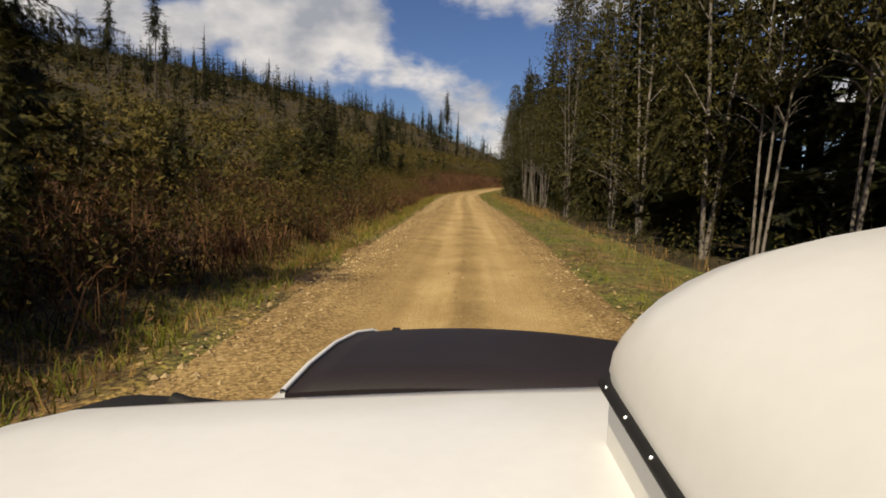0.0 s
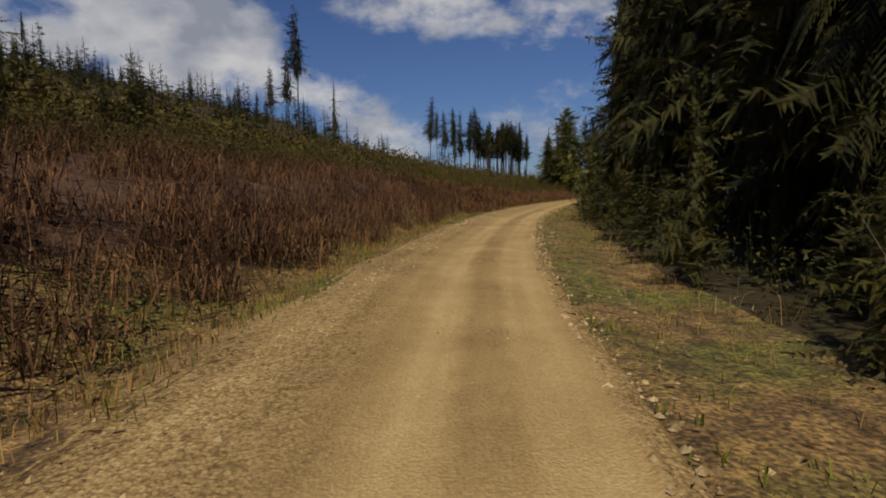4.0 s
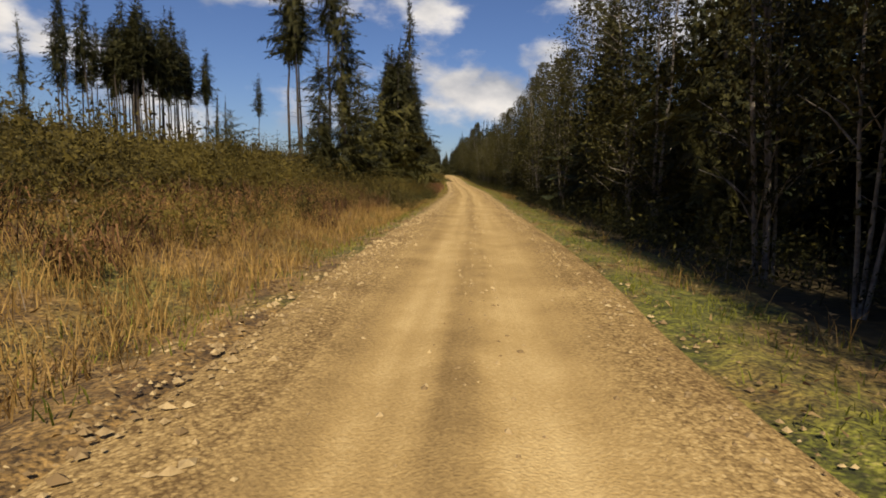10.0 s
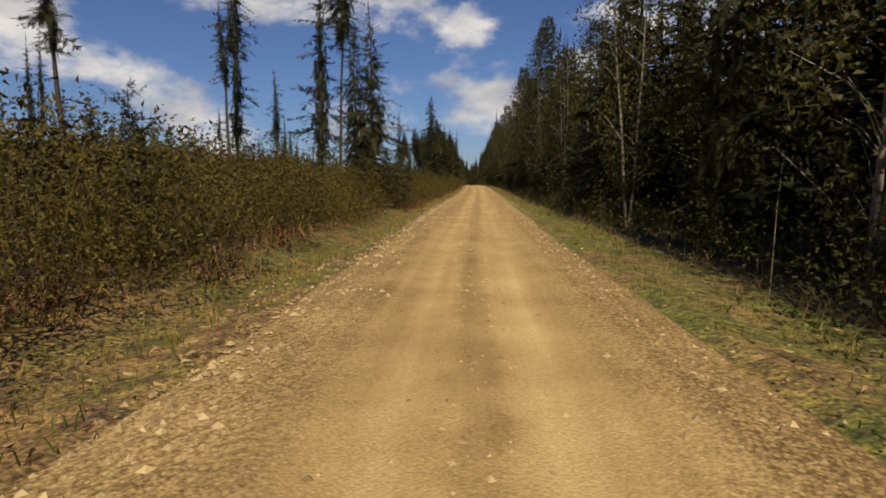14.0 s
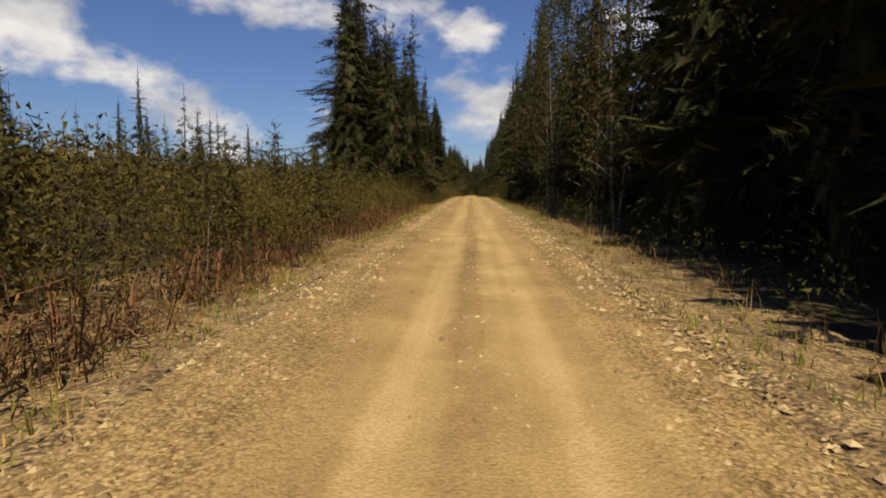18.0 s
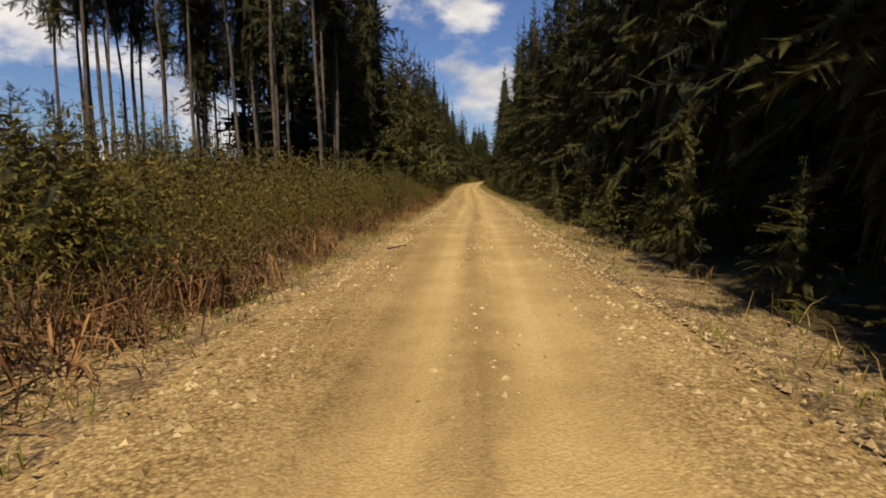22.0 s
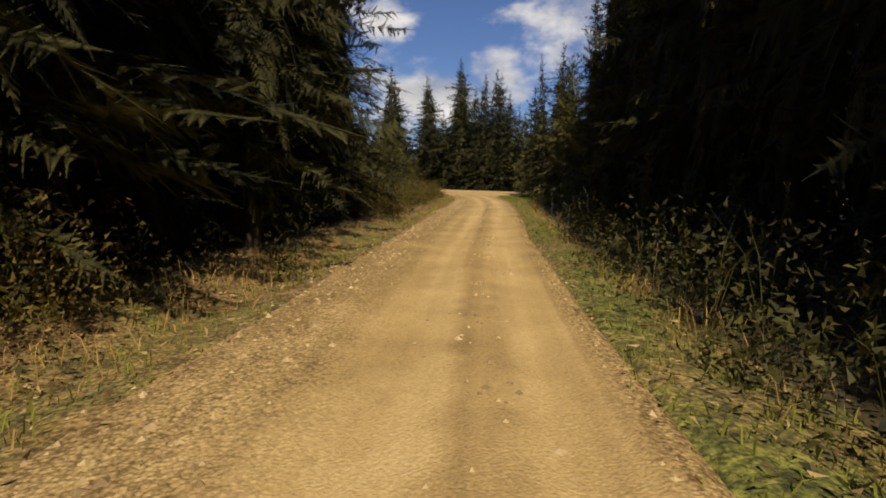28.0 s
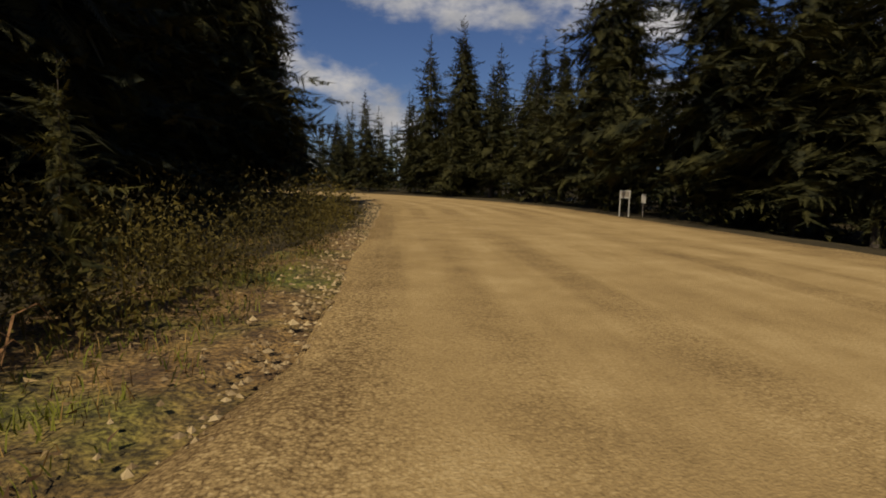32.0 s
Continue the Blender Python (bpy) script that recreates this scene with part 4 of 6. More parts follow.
row(["fir_tree", "fir_tree", "young_fir"], 858, 893, 2.6, 6.2, 9.5, 11.0, 17.0, 6, (1.0, 1.2), 4.0)

# left side, stretch by stretch
row(["young_fir"], -20, 58, 2.6, -12.0, -5.4, 1.8, 4.0, 11)
row(["fir_tree"], 42, 80, 6.5, -14.0, -9.5, 6.0, 9.0, 42, (0.9, 1.2))
row(["young_fir"], 58, 84, 2.6, -14.0, -8.5, 2.6, 4.2, 36)
row(["young_fir"], 60, 150, 7.0, -22.0, -13.0, 2.8, 4.6, 12)
row(["young_fir"], 262, 322, 6.0, -18.0, -11.0, 2.5, 4.0, 13)
row(["fir_tree", "young_fir"], 326, 366, 2.9, -11.0, -6.2, 6.0, 9.5, 14)
row(["great_fir"], 364, 392, 3.0, -12.0, -8.2, 14.0, 20.0, 39, (0.9, 1.2), 3.0)
row(["fir_tree"], 362, 392, 3.6, -12.0, -7.5, 12.0, 17.0, 15)
row(["young_fir"], 398, 440, 4.0, -10.0, -6.0, 2.4, 3.6, 16)
row(["young_fir"], 446, 572, 2.5, -8.0, -4.6, 2.2, 3.8, 17)
row(["great_fir"], 574, 606, 3.0, -11.0, -6.2, 13.0, 19.0, 18, (1.0, 1.25), 2.4)
row(["fir_tree"], 572, 604, 3.2, -6.2, -5.0, 11.0, 16.0, 35, (1.1, 1.4), 2.6)
row(["young_fir"], 608, 690, 2.6, -8.0, -4.6, 2.2, 3.6, 19)
row(["fir_tree", "fir_tree", "young_fir"], 702, 735, 2.8, -7.0, -5.4, 11.0, 18.0, 20, (0.75, 1.0), 2.9)
row(["great_fir"], 728, 809, 3.2, -7.4, -5.4, 13.0, 21.0, 21, (1.0, 1.3), 2.7)
row(["great_fir"], 829, 848, 2.8, -7.4, -5.4, 13.0, 20.0, 37, (1.0, 1.3), 2.2)
row(["young_fir"], 810, 829, 1.6, -11.0, -5.0, 2.4, 4.4, 38)
row(["conifer_bush"], 703, 806, 2.4, -6.0, -4.6, 1.8, 3.6, 28, (1.0, 1.4), 2.6)
row(["conifer_bush"], 590, 856, 3.2, 4.6, 6.0, 1.8, 3.6, 29, (1.0, 1.4), 2.7)
row(["conifer_bush"], 110, 250, 3.4, 4.6, 6.0, 1.8, 3.4, 30, (1.0, 1.4), 2.8)
row(["conifer_bush"], 846, 888, 1.6, 5.0, 8.5, 2.4, 5.0, 41, (1.0, 1.4), 2.6)
row(["fir_tree"], 897, 912, 3.4, -11.5, -8.0, 7.0, 9.0, 26)
# two rows behind the start, out of view, added to shade the left side
row(["fir_tree"], -26, -1, 2.4, -9.0, -5.6, 9.0, 14.0, 27, (0.9, 1.2), 2.8)
row(["fir_tree"], -26, 1, 2.4, -16.0, -9.0, 14.0, 18.0, 40)
row(["fir_tree"], -3, 14, 3.4, -13.0, -9.0, 7.0, 9.5, 33)
row(["young_fir"], 846, 862, 1.8, -6.2, -4.8, 1.8, 3.2, 43)
row(["young_fir"], 850, 872, 2.2, -12.0, -5.8, 2.0, 3.8, 22)
row(["young_fir", "fir_tree"], 872, 916, 2.6, -11.0, -5.6, 4.0, 7.5, 23, (0.8, 1.0), 3.7)
row(["young_fir"], 893, 930, 1.7, -5.8, -4.4, 3.0, 5.0, 34, (0.8, 1.0), 3.4)
row(["fir_tree"], 898, 914, 4.0, -20.0, -12.0, 8.0, 11.0, 24)

# the trees that stand out, one by one: road length, offset, height
r2 = np.random.default_rng(31)
CEDARS = [
    (228, -7.6, 16.0, "cedar_tree", 1.15), (251, -5.9, 14.5, "cedar_tree", 0.95), (236, -13.0, 11.0, "cedar_tree", 0.8), (241, -9.0, 13.0, "fir_tree", 0.75), (233, -10.0, 13.0, "fir_tree", 0.9), (224, -10.5, 12.0, "fir_tree", 0.9),
]
MIDDLE_STAND = [
    (377, -20.4, 33.5, "tall_fir", 1.0), (370, -16.6, 28.5, "tall_fir", 1.0), (388, -28.7, 34.0, "tall_fir", 0.95), (372, -23, 31, "tall_fir", 0.9), (392, -9.8, 34.0, "slender_fir", 0.9), (398, -12, 26, "slender_fir", 0.9), (381, -25, 30, "tall_fir", 0.8),
]
SPIRES = [
    (510, -41, 36, "tall_fir", 0.8), (496, -36.5, 25, "spire_tree", 0.9), (503, -38.5, 29, "spire_tree", 0.9), (526, -39.5, 21, "spire_tree", 0.8), (459, -11.2, 23.0, "tall_fir", 0.75), (462, -13.5, 20.0, "spire_tree", 1.1), (445, -5.8, 11.5, "fir_tree", 0.95), (448, -26, 15, "spire_tree", 1.2), (452, -8, 12.5, "fir_tree", 0.8),
]
BESIDE_BEND = [
    (578, -10.5, 9, "fir_tree", 1.0), (595, -13.0, 27.5, "tall_fir", 0.9), (600, -10, 20, "fir_tree", 0.8), (515, -14, 13, "fir_tree", 0.7), 
]
BEFORE_JUNCTION = [
    (921, -13, 13, "spruce_tree", 0.8), (934, -15, 16, "spruce_tree", 0.8), (915, -15, 15, "spruce_tree", 0.8), (925, -17, 18, "spruce_tree", 0.8),
]
PALE_STEMS = [
    (41, 4.7, 8.5, "bare_alder", 1.0), (43.5, 5.0, 9.0, "bare_alder", 1.0), (46, 4.6, 8.0, "bare_alder", 1.0), (48.5, 4.9, 9.5, "bare_alder", 1.0), (51, 4.7, 8.5, "bare_alder", 1.0), (54, 5.0, 9.0, "bare_alder", 1.0),
    (7.5, 5.2, 9.0, "bare_alder", 1.0), (9.5, 5.6, 10.0, "bare_alder", 1.0), (12, 5.3, 9.0, "bare_alder", 1.0), (102, 5.3, 9.0, "bare_alder", 1.0), (300, 5.4, 8.5, "bare_alder", 1.0), (302.5, 5.7, 9.0, "bare_alder", 1.0), (327, 5.4, 8.5, "bare_alder", 1.0),
]
CUTOVER = [
    (673, -85, 31, "spire_tree", 0.9), (684, -90, 20, "spire_tree", 1.0), (602, -62, 17, "spire_tree", 1.0), (640, -70, 18, "spire_tree", 1.0), (650, -48, 14, "spire_tree", 1.0), (560, -66, 16, "spire_tree", 1.1), (575, -52, 13, "spire_tree", 1.1),
]
for s, u, h, kind, wide in CEDARS + MIDDLE_STAND + SPIRES + BESIDE_BEND + BEFORE_JUNCTION + CUTOVER + PALE_STEMS:
    plant_su(kind, s, u, h, r2, keep=2.4, wide=wide)
for x, y, top, h, kind in [
    (39, 451, 49.6, 34, "tall_fir"), (50, 456, 41, 30, "spire_tree"), (107, 453, 30, 22, "tall_fir"), (106, 524, 31.6, 24, "spire_tree"), (104, 542, 36.6, 26, "spire_tree"),
    (-11, 228, 36.4, 26, "tall_fir"), (-9, 286, 35.5, 22, "spire_tree"), (19, 287, 29.7, 20, "tall_fir"), (25, 273, 24.4, 18, "tall_fir"), (34, 292, 27.5, 20, "tall_fir"), (-14, 236, 30, 21, "tall_fir"), (-18, 240, 28, 19, "tall_fir"),
    (-62, 107, 26, 15, "spire_tree"), (-58, 118, 28, 17, "spire_tree"), (-126, 349, 71, 24, "spire_tree"), (-72, 128, 44, 30, "tall_fir"), (-80, 124, 42, 30, "tall_fir"), (-65, 137, 37, 26, "spire_tree"), (-75, 139, 38, 26, "tall_fir"),
]:
    s_, u_ = nearest(np.array([x]), np.array([y]))
    g = float(ground_z(np.array([float(x)]), np.array([float(y)]), s_, u_)[0])
    base_z = float(np.interp(s_[0], S, LINE[:, 2]))
    plant(kind, x, y, g, max(top + base_z - g, 6.0), r2, wide=0.85)


def grove(kind, n, s0, s1, u0, u1, h0, h1, seed, wide=0.85):
    r = np.random.default_rng(seed)
    for _ in range(n):
        plant_su(kind, r.uniform(s0, s1), r.uniform(u0, u1), r.uniform(h0, h1), r, wide=wide * r.uniform(0.85, 1.2))


grove("tall_fir", 46, 426, 460, -98, -70, 27, 35, 41, 0.85)      # dark far clump over the cutover
grove("tall_fir", 8, 268, 300, -58, -44, 18, 24, 42, 0.8)
grove("tall_fir", 64, 686, 735, -34, -10, 22, 28, 43, 0.75)       # bare-stemmed stand
grove("tall_fir", 18, 735, 796, -30, -12, 20, 27, 44, 0.9)
grove("tall_fir", 8, 822, 838, -30, -14, 18, 24, 47, 0.9)
grove("spruce_tree", 10, 708, 738, -32, -15, 10, 16, 48, 0.75)
grove("tall_fir", 7, 598, 640, -20, -11, 17, 23, 45, 0.85)
grove("tall_fir", 22, 838, 905, -50, -26, 24, 31, 46, 0.95)

# the wood beyond the main road
r3 = np.random.default_rng(51)


def beside_main(i0, i1, gap, off0, off1, h0, h1, wide, side=1):
    i = i0
    while i < i1:
        p = MAIN[int(i)] + side * MAIN_RIGHT[int(i)] * (MAIN_HALF + r3.uniform(off0, off1))
        ns, nu = nearest(p[:1], p[1:])
        if (abs(nu[0]) > 12 or ns[0] > END + 20) if side > 0 else nu[0] < -4.5:
            plant("spruce_tree", float(p[0]), float(p[1]), float(ground_z(p[:1], p[1:])[0]), r3.uniform(h0, h1), r3, wide=wide, group="trees beyond the junction")
        i += gap / 2 * r3.uniform(0.6, 1.4)


beside_main(60, 136, 4.2, 4.0, 9.0, 9, 16, 1.15)
beside_main(136, 205, 4.6, 4.0, 9.0, 10, 17, 1.1)
beside_main(116, 140, 2.6, 8.0, 13.0, 16, 21, 0.85, -1)
beside_main(116, 190, 4.0, 12.0, 18.0, 13, 20, 0.8, -1)
for x, y, h in [(378, 868, 27), (383, 870, 29), (384, 853, 24), (386, 844, 24), (388, 841, 21), (390, 838, 24), (389, 831, 19), (391, 825, 14), (393, 818, 17), (387, 875, 27), (393, 868, 27), (400, 866, 32), (423, 888, 34), (433, 892, 35), (371, 906, 23), (383, 913, 24), (380, 925, 23), (375, 903, 25), (387, 905, 24), (391, 908, 22), (378, 915, 26), (389, 899, 23), (393, 893, 25)]:
    if abs(main_off(x, y)[0][0]) > MAIN_HALF + 3:
        plant("spruce_tree", x, y, float(ground_z(np.array([float(x)]), np.array([float(y)]))[0]), h, r3, wide=1.0, group="trees beyond the junction")

# ---- far woods and the inside of the wood, as one mass of light trees ----
r4 = np.random.default_rng(61)
FAR = []
for k in range(5):
    t, c = conifer(15, (2.7, 2.4, 3.0, 2.1, 2.6)[k], (0.03, 0.1, 0.03, 0.2, 0.05)[k], 12, 5, 3, r4, ragged=0.4, width=0.5, fat=1.4, core=0.5, tufts=70)
    FAR.append((np.concatenate(c.v + t.v), np.concatenate(c.f + [f + c.n for f in t.f]), 15.0, np.concatenate(c.w + t.w)))


MIDDLE = []
for k in range(3):
    t, c = conifer(16, (3.2, 2.8, 3.5)[k], 0.04, 22, 6, 5, r4, ragged=0.35, width=0.38, fat=1.35, core=0.5, tufts=200)
    MIDDLE.append((np.concatenate(c.v + t.v), np.concatenate(c.f + [f + c.n for f in t.f]), 16.0, np.concatenate(c.w + t.w)))


def mass(name, places, mat, label, category, pool=FAR):
    """Many light trees joined into one mesh: places are (x, y, z, height, width factor)."""
    soup = Soup()
    for x, y, z, h, wd in places:
        v, f, h0, w = pool[int(r4.integers(len(pool)))]
        a, sc = r4.uniform(0, 6.28), h / h0
        ca, sa = math.cos(a) * sc * wd, math.sin(a) * sc * wd
        q = np.column_stack([v[:, 0] * ca - v[:, 1] * sa + x, v[:, 0] * sa + v[:, 1] * ca + y, v[:, 2] * sc + z])
        soup.add(q, f, w)
    ob = new(name, soup.mesh(name, mat))
    return tagged(ob, label, category, "", "stuff")


def strewn(n, s0, s1, u0, u1, h0, h1, wd=1.0, clear=True):
    s, u = r4.uniform(s0, s1, n), r4.uniform(u0, u1, n)
    x, y, _ = at(s, u)
    if clear:                                  # keep clear of the road, also where it bends back
        ns, nu = nearest(x, y)
        m, along = main_off(x, y)
        ok = (np.abs(nu) > min(abs(u0), abs(u1)) * 0.9) & (np.abs(m) > MAIN_HALF + 6)
        x, y, ns, nu = x[ok], y[ok], ns[ok], nu[ok]
    z = ground_z(x, y, ns, nu)
    return [(a, b, c, r4.uniform(h0, h1), wd * r4.uniform(0.8, 1.25)) for a, b, c in zip(x, y, z)]


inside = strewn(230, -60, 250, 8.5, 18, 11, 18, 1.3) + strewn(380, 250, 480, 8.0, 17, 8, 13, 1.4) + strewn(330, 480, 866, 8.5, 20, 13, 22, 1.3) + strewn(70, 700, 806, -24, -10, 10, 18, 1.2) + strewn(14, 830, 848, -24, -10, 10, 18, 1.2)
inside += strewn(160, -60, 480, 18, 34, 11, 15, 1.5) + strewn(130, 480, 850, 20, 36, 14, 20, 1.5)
# inner trees take the darker needles, so their shade is partly colour
mass("wood_interior", inside, M_SHADE_FIR, "dense conifers inside the wood, shade coloured into the needles", "woodland")
hill = strewn(330, -40, 430, -330, -60, 4, 9, 1.6) + strewn(160, 60, 440, -340, -130, 10, 20, 1.35) + strewn(60, 200, 520, -420, -150, 10, 20, 1.0) + strewn(110, 120, 440, -230, -110, 11, 21, 1.25)
cut = strewn(120, 400, 680, -150, -60, 7, 14, 0.7) + strewn(80, 380, 640, -60, -24, 3, 6, 1.0) + strewn(130, 840, 1050, -160, -30, 12, 24, 0.9) + strewn(150, 640, 900, -170, -60, 12, 22, 0.8)
mass("far_woods", hill + cut, M_FIR, "scattered conifers on the cutover hillside", "woodland")
second = strewn(30, 700, 806, -13.5, -9.5, 14, 22, 0.85) + strewn(9, 830, 848, -13.5, -9.5, 14, 22, 0.85) + strewn(40, 868, 908, -42, -22, 13, 20, 0.8)
for i in np.arange(55, 200, 1.9):
    p = MAIN[int(i)] + MAIN_RIGHT[int(i)] * (MAIN_HALF + r4.uniform(11, 17))
    second.append((p[0], p[1], END_Z - 0.3, r4.uniform(11, 19), 1.05))
mass("second_row_conifers", second, M_FIR, "tall dark firs behind the first trees", "woodland", MIDDLE)
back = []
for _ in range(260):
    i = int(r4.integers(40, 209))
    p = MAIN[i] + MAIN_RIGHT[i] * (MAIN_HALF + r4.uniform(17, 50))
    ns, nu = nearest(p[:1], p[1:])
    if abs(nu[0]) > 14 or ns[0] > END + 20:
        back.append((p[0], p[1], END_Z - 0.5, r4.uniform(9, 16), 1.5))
# same darker needles here, shade painted in by colour
mass("wood_beyond_junction", back, M_SHADE_FIR, "dense tall conifers beyond the main road, needles coloured as shaded", "woodland")

# ---- undergrowth: what nobody could count ----
r5 = np.random.default_rng(71)


def spots(n, s0, s1, u0, u1, r, bias=1.0):
    """Plan places in a stretch beside the road, closer together near the road when bias is over 1."""
    s = r.uniform(s0, s1, n)
    u = u0 + (u1 - u0) * r.uniform(0, 1, n) ** bias
    u = u + shift_right(s, u)
    x, y, _ = at(s, u)
    m, _a = main_off(x, y)
    ok = np.abs(m) > MAIN_HALF + 1.5
    s, u, x, y = s[ok], u[ok], x[ok], y[ok]
    if abs(u0) > 20 or abs(u1) > 20:
        s, u = nearest(x, y)
        ok = np.abs(u) > 3.5
        s, u, x, y = s[ok], u[ok], x[ok], y[ok]
    return x, y, ground_z(x, y, s, u) + 0.02


def stuff(name, soup, mat, label, category):
    return tagged(new(name, soup.mesh(name, mat)), label, category, "", "stuff")


def bushes(place, soup, stems, leaves, size, h, wide, r, slim=0.3):
    """Domed bushes: leaves on the outside of an uneven mound, twigs inside."""
    x, y, z = place
    n = len(x)
    if not n:
        return
    hh = r.uniform(h[0], h[1], n)
    rr = hh * wide * r.uniform(0.7, 1.25, n)
    a = r.uniform(0, 2 * np.pi, (n, leaves))
    v = np.sqrt(r.uniform(0.0, 1, (n, leaves)))
    el = np.arccos(1 - r.uniform(0, 1, (n, leaves)))            # from the top down to the side
    lump = 1 + 0.28 * np.sin(2 * a + (x + y)[:, None]) + 0.2 * np.sin(5 * a + 4 * el + x[:, None])
    d = np.minimum((0.45 + 0.5 * v) * lump, 1.0)
    c = np.stack([x[:, None] + rr[:, None] * np.sin(el) * np.cos(a) * d, y[:, None] + rr[:, None] * np.sin(el) * np.sin(a) * d,
                  z[:, None] + hh[:, None] * (0.12 + 0.88 * np.cos(el)) * d], -1).reshape(-1, 3)
    leaf_soup(c, size, r, soup, 0.9, slim)
    if stems:
        blades(np.repeat(x, stems), np.repeat(y, stems), np.repeat(z, stems), np.repeat(hh, stems) * r.uniform(0.6, 1.15, n * stems), 0.006, 0.5, r, soup)


def blades(x, y, z, h, w, lean, r, soup):
    """Upright pointed blades, each bent over in two pieces."""
    n = len(x)
    a = r.uniform(0, 2 * np.pi, n)
    b = r.uniform(0, 2 * np.pi, n)
    off = h * r.uniform(0.2, 1.0, n) * lean
    sx, sy = np.cos(b) * w, np.sin(b) * w
    dx, dy = np.cos(a) * off, np.sin(a) * off
    p0 = np.column_stack([x - sx, y - sy, z])
    p1 = np.column_stack([x + sx, y + sy, z])
    q0 = np.column_stack([x + dx * 0.35 - sx * 0.7, y + dy * 0.35 - sy * 0.7, z + h * 0.6])
    q1 = np.column_stack([x + dx * 0.35 + sx * 0.7, y + dy * 0.35 + sy * 0.7, z + h * 0.6])
    t = np.column_stack([x + dx, y + dy, z + h * r.uniform(0.75, 1.0, n)])
    v = np.stack([p0, p1, q1, q0, t], 1).reshape(-1, 3)
    k = np.arange(n)[:, None] * 5
    soup.add(v, np.concatenate([k + [0, 1, 2], k + [0, 2, 3], k + [3, 2, 4]]))


def fronds(place, soup, per, ln, w, r, height=0.6):
    """Collapsed bracken: arching fronds that rise, bend over and hang."""
    x, y, z = place
    n = len(x) * per
    if not n:
        return
    x, y, z = np.repeat(x, per) + r.normal(0, 0.15, n), np.repeat(y, per) + r.normal(0, 0.15, n), np.repeat(z, per)
    a = r.uniform(0, 2 * np.pi, n)
    L = r.uniform(ln[0], ln[1], n)
    mound = 0.85 + 0.45 * wob(x, y, 0.8, 2.0) + 0.3 * wob(x, y, 2.3, 5.0)
    L = L * np.clip(mound, 0.45, 1.6)
    up = height * r.uniform(0.4, 1.3, n)
    d = np.column_stack([np.cos(a), np.sin(a), 0 * a])
    sd = np.column_stack([-np.sin(a), np.cos(a), 0 * a])
    base = np.column_stack([x, y, z])
    zz = np.array([[0, 0, 1.0]])
    p = [base, base + d * (0.25 * L)[:, None] + zz * (0.8 * up * L)[:, None], base + d * (0.65 * L)[:, None] + zz * (0.85 * up * L)[:, None], base + d * (1.0 * L)[:, None] + zz * (0.25 * up * L)[:, None]]
    ww = [0.3 * w, 1.0 * w, 0.9 * w]
    pts = []
    for q, wk in zip(p[:3], ww):
        pts += [q - sd * wk, q + sd * wk]
    pts.append(p[3])
    v = np.stack(pts, 1).reshape(-1, 3)
    k = np.arange(n)[:, None] * 7
    soup.add(v, np.concatenate([k + [0, 1, 3], k + [0, 3, 2], k + [2, 3, 5], k + [2, 5, 4], k + [4, 5, 6]]))


# olive scrub over the cutover on the left, thick by the road and coarser up the hill
scrub = Soup()
SCRUB_FIRST = [
    (-40, 62, -4.3, -16, 360, (1.3, 2.8)),
    (58, 100, -7.5, -13, 170, (1.4, 3.0)),
    (62, 150, -11, -20, 280, (1.4, 2.6)),
    (150, 262, -7.0, -18, 420, (1.5, 3.0)),
    (224, 262, -5.2, -13, 150, (1.0, 2.2)),
    (262, 325, -8.5, -18, 420, (2.0, 4.0)),
    (252, 330, -5.2, -10, 170, (1.0, 2.4))]
SCRUB_LATER = [
    (322, 352, -4.2, -16, 170, (1.4, 2.8)),
    (392, 445, -4.6, -18, 420, (2.2, 4.0)),
    (445, 575, -4.2, -18, 900, (1.9, 3.4)),
    (606, 690, -4.2, -18, 700, (2.0, 3.8)),
    (688, 704, -3.9, -10, 130, (1.2, 2.6)),
    (809, 830, -4.4, -15, 150, (1.4, 3.0)),
    (848, 940, -4.0, -16, 430, (1.2, 2.6))]
for s0, s1, u0, u1, n, h in SCRUB_FIRST + SCRUB_LATER:
    bushes(spots(int(0.72 * n), s0, s1, u0, u0 - 2.4, r5, 1.25), scrub, 4, 290, 0.038, (0.55 * h[0], 0.72 * h[1]), 0.72, r5, 0.45)
    bushes(spots(int(0.32 * n), s0, s1, u0 - 2.4, u0 - 6.0, r5), scrub, 2, 170, 0.074, (0.8 * h[0], 0.85 * h[1]), 0.8, r5, 0.48)
    bushes(spots(int(0.45 * n), s0, s1, u0 - 5.5, u1, r5), scrub, 4, 100, 0.115, h, 0.75, r5, 0.5)
stuff("roadside_scrub", scrub, M_SCRUB, "dense olive scrub and young growth beside the road", "shrubs")
slope = Soup()
for s0, s1, u0, u1, n, h in [(-40, 330, -18, -60, 1500, (1.6, 3.2)), (330, 690, -18, -60, 1500, (1.6, 3.2)), (830, 960, -16, -60, 350, (1.6, 3.2))]:
    bushes(spots(n, s0, s1, u0, u1, r5), slope, 0, 50, 0.21, h, 0.8, r5, 0.5)
for s0, s1, u0, u1, n, h in [(-60, 440, -60, -400, 2600, (2.2, 4.5)), (440, 1000, -60, -260, 1400, (2.5, 5.0))]:
    bushes(spots(n, s0, s1, u0, u1, r5), slope, 0, 30, 0.40, h, 1.1, r5, 0.5)
stuff("hillside_scrub", slope, M_SCRUB, "olive green scrub covering the logged hillside", "shrubs")
edge_ = Soup()
bushes(spots(1250, -40, 868, 4.9, 8.5, r5), edge_, 4, 140, 0.048, (0.6, 1.9), 0.75, r5, 0.45)
